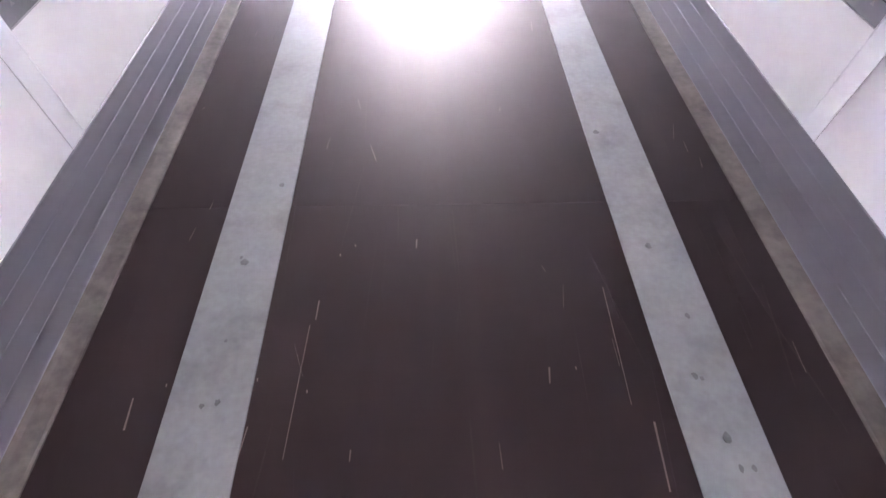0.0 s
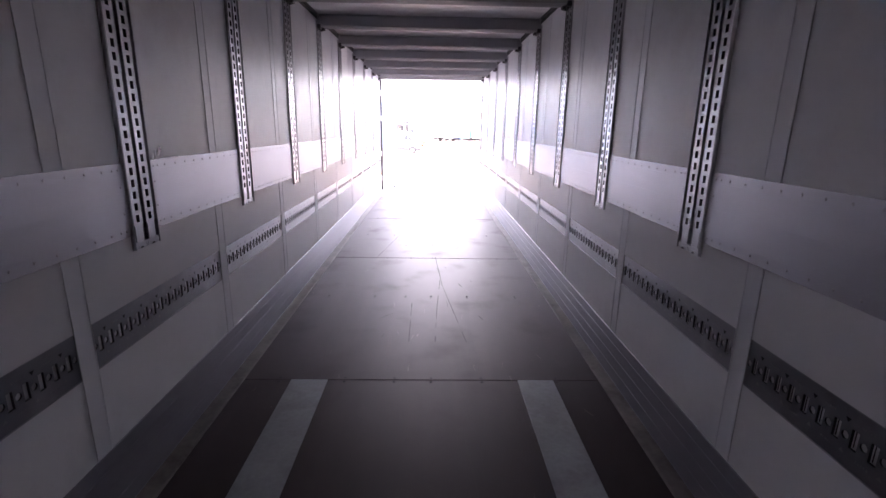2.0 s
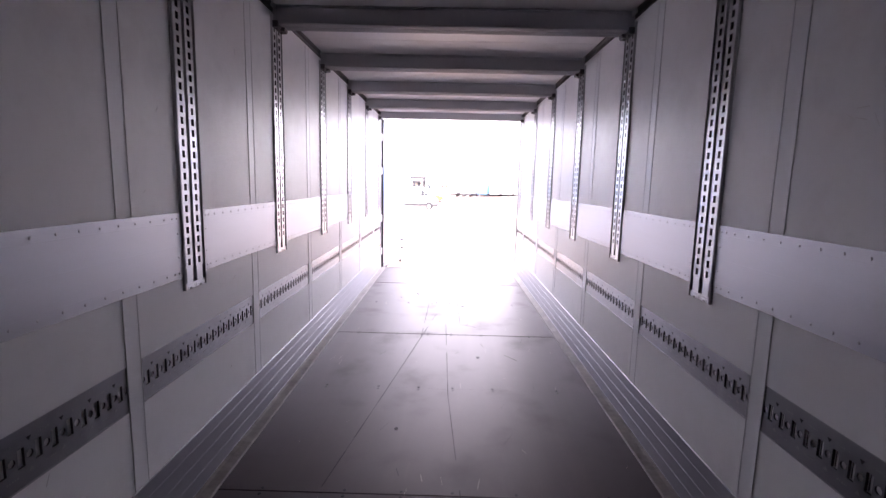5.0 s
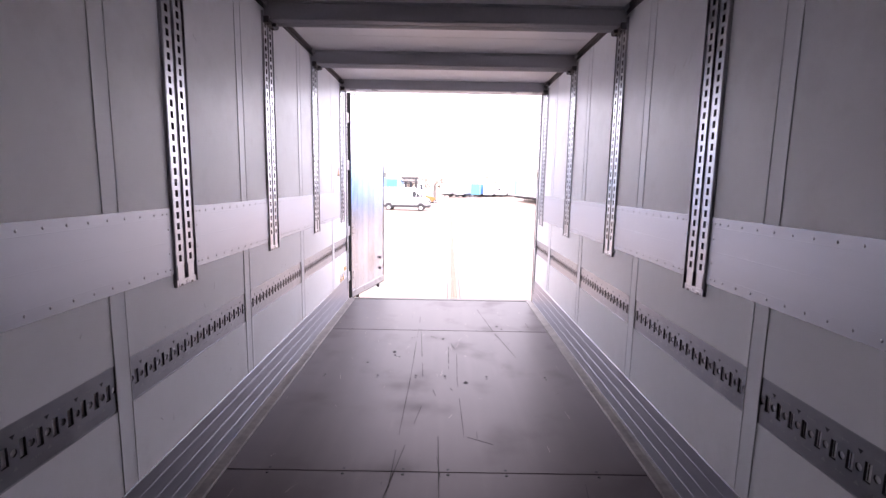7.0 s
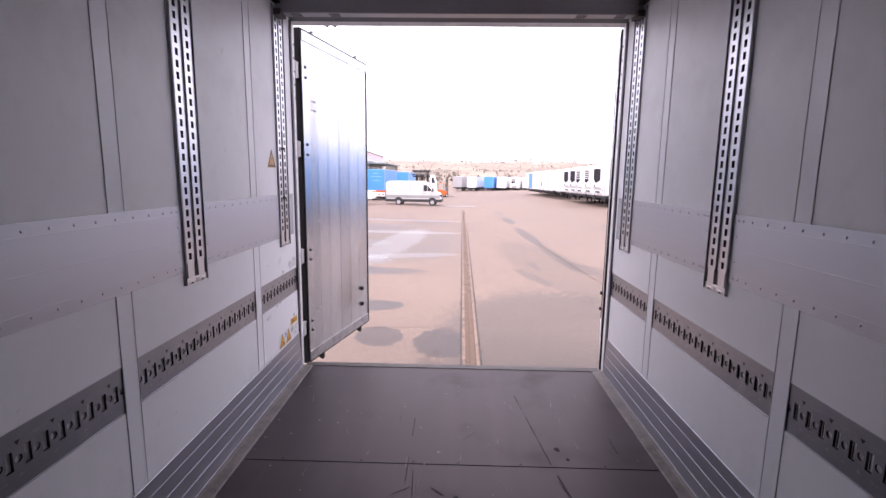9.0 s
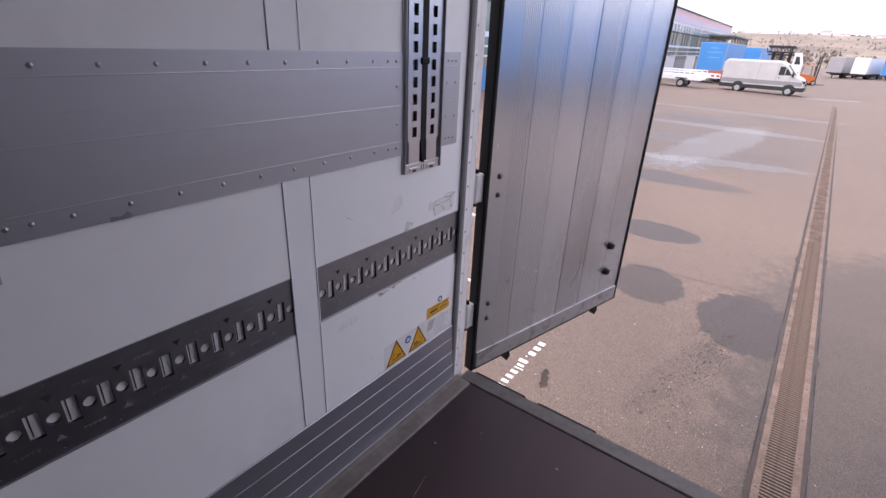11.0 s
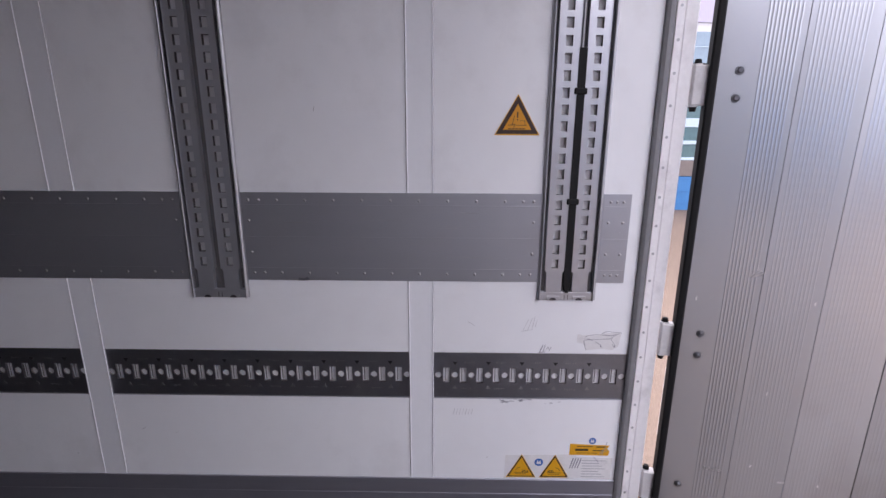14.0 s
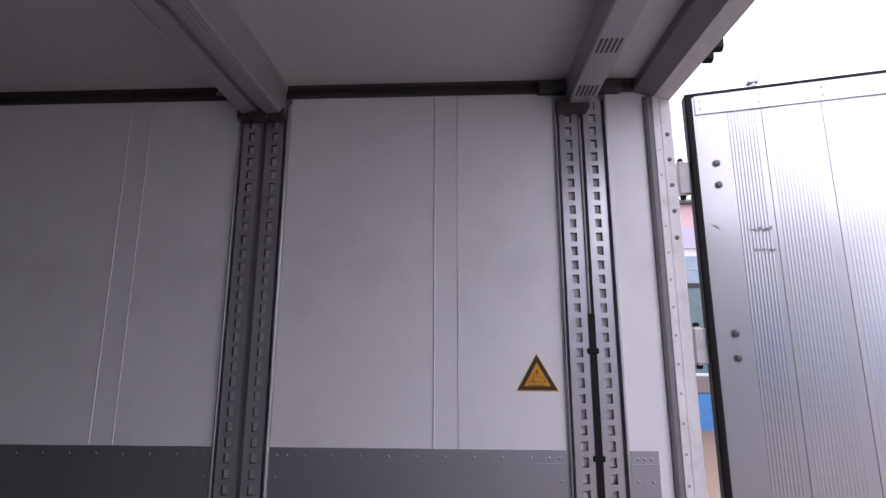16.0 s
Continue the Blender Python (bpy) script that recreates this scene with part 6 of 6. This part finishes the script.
# dark crane lorry behind the van
e = empty("crane_lorry", "dark lorry with a folded lattice loading crane behind the van", "lorry", m=pose(-6.0, 68.0, gz(-3, 68), 0, 0, 0))
bm = bmesh.new()
box(bm, -1.6, 3.2, -1.2, 1.2, 0.8, 1.2, 0.03)
part("frame", bm, M_CHASSIS, e)
bm = bmesh.new()
prism(bm, [(2.35, 1.0), (2.35, 3.55), (2.9, 3.55), (3.25, 2.5), (3.30, 1.0)], -1.2, 1.2, axis="y")
cab = part("cab", bm, M_WHITEBOX, e)
for s in (-1, 1):
    bm = bmesh.new()
    prism(bm, [(2.55, 2.4), (2.55, 3.2), (2.88, 3.2), (3.08, 2.4)], s * 1.19, s * 1.215, axis="y")
    part("side_window", bm, M_GLASS, cab)
for z, y in ((4.15, -0.9), (3.55, -0.9), (4.05, 0.7), (3.30, 0.7)):
    bm = bmesh.new()
    box(bm, -0.35, 2.25, y - 0.10, y + 0.10, z - 0.09, z + 0.09, 0.02)
    part("crane_boom", bm, M_CHASSIS, e)
r = random.Random(8)
for k in range(16):
    x = -0.25 + k * 0.16
    bm = bmesh.new()
    cyl(bm, (x, -0.9, 3.5), (x + (0.28 if k % 2 else -0.20), -0.9 + r.uniform(0, 1.4), 4.15 - r.uniform(0, 0.2)), 0.045, seg=6)
    part("lattice_strut", bm, M_CHASSIS, e)
for x, z0, z1 in ((1.9, 1.2, 4.1), (0.3, 1.2, 3.6), (1.1, 2.6, 3.6)):
    bm = bmesh.new()
    box(bm, x - 0.16, x + 0.16, -0.4, 0.4, z0, z1, 0.03)
    part("crane_column", bm, M_CHASSIS, e)
for s in (-1, 1):
    for x in (-0.8, 2.6):
        wheel(e, x, s * 1.0, 0.5, 0.5, 0.3, "y")

# forklift
e = empty("forklift", "orange forklift truck with black mast", "forklift", m=pose(-2.35, 78.0, gz(0, 78), 0, 0, 20))
bm = bmesh.new()
prism(bm, [(-1.2, 0.3), (-1.25, 1.1), (-0.9, 1.35), (0.2, 1.2), (0.9, 1.0), (0.95, 0.3)], -0.6, 0.6, axis="y")
part("body", bm, M_ORANGE, e)
for s in (-1, 1):
    bm = bmesh.new()
    box(bm, 1.0, 1.12, s * 0.35 - 0.06, s * 0.35 + 0.06, 0.1, 3.4, 0.01)
    part("mast_rail", bm, M_CHASSIS, e)
    bm = bmesh.new()
    box(bm, 1.12, 2.2, s * 0.3 - 0.06, s * 0.3 + 0.06, 0.12, 0.17)
    part("fork", bm, M_CHASSIS, e)
    for x in (-0.8, 0.8):
        wheel(e, x, s * 0.55, 0.32, 0.32, 0.25, "y")
    for x in (-0.8, 0.7):
        bm = bmesh.new()
        cyl(bm, (x, s * 0.5, 1.1), (x * 0.85, s * 0.48, 2.3), 0.04, seg=6)
        part("roof_post", bm, M_CHASSIS, e)
bm = bmesh.new()
box(bm, -0.75, 0.65, -0.55, 0.55, 2.28, 2.36, 0.03)
part("overhead_guard", bm, M_ORANGE, e)

# ---- hall ----
M_HALL = material("hall_cladding", (0.60, 0.61, 0.64), 0.5, 0.1, 0.05, 0.3, 12)
M_HALLRED = material("hall_red_band", (0.60, 0.42, 0.45), 0.5, 0, 0.06, 0.5, 12)
M_HALLVIO = material("hall_violet_band", (0.47, 0.45, 0.58), 0.5, 0, 0.06, 0.5, 12)
M_HALLGLASS = material("hall_green_glazing", (0.10, 0.17, 0.18), 0.15, 0, 0.15, 0.8, 8, spec=0.7)
M_GATE = material("hall_grey_gate", (0.20, 0.24, 0.24), 0.5, 0.1, 0.12, 0.6, 12)
M_BLUEGATE = material("hall_blue_gate", (0.05, 0.20, 0.45), 0.5, 0.1, 0.1, 0.6, 12)
# upper glazing with the sky's reflection put into its pale blue colour
M_HALLPANE = material("hall_sky_reflection_glazing", (0.24, 0.33, 0.41), 0.15, 0, 0.12, 0.8, 8, spec=0.7)
M_HALLBAR = material("hall_pale_blue_bar", (0.48, 0.60, 0.70), 0.5, 0, 0.06, 0.5, 12)
M_LINTEL = material("hall_brown_lintel", (0.17, 0.145, 0.135), 0.6, 0, 0.12, 0.6, 12)
hall = empty("warehouse_hall", "long white warehouse hall with red and violet bands", "building", m=pose(-15.6, 0, GROUND - 0.9, 0, 0, 1.8))
bm = bmesh.new()
box(bm, -40, 0, -20, 128, 0, 8.5)
part("wall", bm, M_HALL, hall)
bm = bmesh.new()
box(bm, -40.4, 0.30, -20.4, 128.4, 8.5, 8.64, 0.05)
part("roof", bm, M_GATE, hall)
for z0, z1, mt, lb in ((7.69, 8.45, M_HALLRED, "red painted band"), (6.94, 7.69, M_HALLVIO, "violet painted band")):
    bm = bmesh.new()
    box(bm, -0.02, 0.05, -20, 128, z0, z1)
    part("band", bm, mt, hall, lb)
for k in range(18):
    y = -16 + k * 8
    bm = bmesh.new()
    box(bm, 0.0, 0.04, y - 3.8, y + 3.8, 2.82, 5.6)
    w = part("window", bm, M_HALLGLASS, hall)
    bm = bmesh.new()
    box(bm, 0.0, 0.05, y - 3.8, y + 3.8, 5.76, 6.67)
    part("upper_pane", bm, M_HALLPANE, w)
    bm = bmesh.new()
    box(bm, 0.0, 0.08, y - 3.85, y + 3.85, 5.60, 5.75, 0.01)
    part("dark_transom", bm, M_CHASSIS, w)
    for z, h in ((2.73, 0.09), (3.24, 0.12), (3.79, 0.28), (6.22, 0.02)):
        bm = bmesh.new()
        box(bm, 0.0, 0.07, y - 3.85, y + 3.85, z, z + h, 0.008)
        part("transom", bm, M_HALLBAR, w)
    for t in (-1.9, 0.0, 1.9):
        bm = bmesh.new()
        box(bm, 0.0, 0.09, y + t - 0.04, y + t + 0.04, 2.82, 6.67)
        part("mullion", bm, M_CHASSIS, w)
    if k < 6 or k % 2 == 0:
        bm = bmesh.new()
        box(bm, 0.0, 0.10, y - 3.7, y + 3.7, 0.0, 2.20, 0.02)
        g = part("gate", bm, M_BLUEGATE if k < 6 else M_GATE, hall)
        for t in range(4):
            bm = bmesh.new()
            box(bm, 0.10, 0.115, y - 3.65, y + 3.65, 0.9 + t * 0.4, 0.92 + t * 0.4)
            part("gate_rib", bm, M_BLUEGATE if k < 6 else M_RIM, g)
        bm = bmesh.new()
        box(bm, 0.0, 0.12, y - 3.75, y + 3.75, 2.21, 2.72, 0.01)
        part("lintel", bm, M_LINTEL, hall)
bm = bmesh.new()
box(bm, 0.0, 4.2, 100, 128, 6.0, 6.35, 0.05)
part("canopy", bm, M_GATE, hall)
for k in range(7):
    bm = bmesh.new()
    box(bm, 3.6, 3.9, 101 + k * 4.2, 101.35 + k * 4.2, 0, 6.0)
    part("canopy_post", bm, M_GATE, hall)

# ---- distance: low hills, hedges, houses ----
M_HILL = material("autumn_hillside", (0.135, 0.108, 0.084), 0.9, 0, 0.45, 0.03, 0.35, tint=(0.205, 0.165, 0.125))
M_HEDGE = material("dark_hedge", (0.150, 0.122, 0.098), 0.9, 0, 0.35, 0.05, 0.6)
HILL = [(190, 0.0), (260, 4.5), (330, 11.0), (400, 16.0), (470, 17.0)]


def hill_z(x, y):
    for (ya, ha), (yb, hb) in zip(HILL, HILL[1:]):
        if y <= yb:
            break
    h = ha + (hb - ha) * min(max((y - ya) / (yb - ya), 0.0), 1.0)
    k = noise.noise((x * 0.012, y * 0.01, 3.0)) * 0.35 + noise.noise((x * 0.05, y * 0.03, 8.0)) * 0.14
    return GROUND - 1.6 + h * (1 + k) - (0.3 if y <= 190 else 0)


bm = bmesh.new()
rows = [[bm.verts.new((-420 + i * 14, y, hill_z(-420 + i * 14, y))) for i in range(61)] for y in range(190, 471, 35)]
for a, b in zip(rows, rows[1:]):
    for i in range(60):
        bm.faces.new((a[i], a[i + 1], b[i + 1], b[i]))
tagged(part("hillside", bm, M_HILL, smooth=True), "low brown autumn hillside beyond the yard", "hill", kind="structure")


def thicket(name, label, spots, seed, mat):
    """Leafless bushes: short stems under many small twig clumps."""
    r = random.Random(seed)
    verts, faces = [], []
    for x, y, z, h in spots:
        for k in range(26):
            a, q = r.uniform(0, 6.28), r.random() ** 0.6
            up = r.uniform(0.15, 1.0)
            d = h * 0.55 * q * (1.15 - 0.55 * up)
            c = Vector((x + d * math.cos(a), y + d * math.sin(a), z + h * up * r.uniform(0.75, 1.0)))
            s = h * r.uniform(0.05, 0.14)
            n = len(verts)
            verts += [c + Vector((r.gauss(0, s), r.gauss(0, s), r.gauss(0, s))) for t in range(4)]
            faces += [(n, n + 1, n + 2), (n, n + 1, n + 3), (n, n + 2, n + 3), (n + 1, n + 2, n + 3)]
        n, w = len(verts), h * 0.03
        verts += [Vector((x - w, y, z - 0.3)), Vector((x + w, y, z - 0.3)), Vector((x, y, z + h * 0.8)), Vector((x, y + w, z - 0.3))]
        faces += [(n, n + 1, n + 2), (n + 1, n + 3, n + 2), (n + 3, n, n + 2)]
    me = bpy.data.meshes.new(name)
    me.from_pydata([tuple(v) for v in verts], [], faces)
    me.materials.append(mat)
    tagged(new(name, me), label, "hedge", kind="stuff")


rnd = random.Random(33)
spots = []
for i in range(150):
    x, y = rnd.uniform(-70, 150), rnd.uniform(192, 225)
    spots.append((x, y, hill_z(x, y), rnd.uniform(1.5, 4.2)))
thicket("yard_edge_hedge", "brown leafless hedge behind the far trailers", spots, 3, M_HEDGE)
spots = []
for i in range(2200):
    x, y = rnd.uniform(-170, 330), rnd.uniform(225, 440)
    spots.append((x, y, hill_z(x, y) - 0.1, rnd.uniform(0.3, 1.0) + (0.5 if noise.noise((x * 0.02, y * 0.05, 1.0)) > 0.1 else 0)))
thicket("hillside_bushes", "dark leafless bushes and trees on the hillside", spots, 4, M_HEDGE)
spots = []
for i in range(190):
    x = rnd.uniform(-170, 330)
    if noise.noise((x * 0.03, 4.0, 2.0)) > -0.25:
        y = rnd.uniform(415, 455)
        spots.append((x, y, hill_z(x, y) - 0.2, rnd.uniform(1.2, 3.0)))
# distance haze on the crest is put into a lighter twig colour
thicket("crest_trees", "brown leafless trees along the crest of the hill", spots, 6, material("hazy_far_twigs", (0.20, 0.165, 0.14), 0.9, 0, 0.3, 0.05, 0.6))
M_ROOF = material("tiled_roof", (0.34, 0.25, 0.21), 0.8, 0, 0.2, 1, 6)
for i in range(30):
    x, y = -70 + i * 9.5 + rnd.uniform(-6, 6), rnd.uniform(392, 428)
    e = empty("house", "small pale house on the far hillside", "house", "houses on the hillside", m=pose(x, y, hill_z(x, y) - 0.3, 0, 0, rnd.uniform(-25, 25)) @ Matrix.Scale(rnd.uniform(0.28, 0.55), 4))
    bm = bmesh.new()
    box(bm, -4, 4, -3, 3, -2, 2.6)
    part("wall", bm, M_WHITEBOX, e)
    bm = bmesh.new()
    prism(bm, [(-3.4, 2.5), (3.4, 2.5), (0, 4.6)], -4.3, 4.3)
    part("roof", bm, M_ROOF, e)
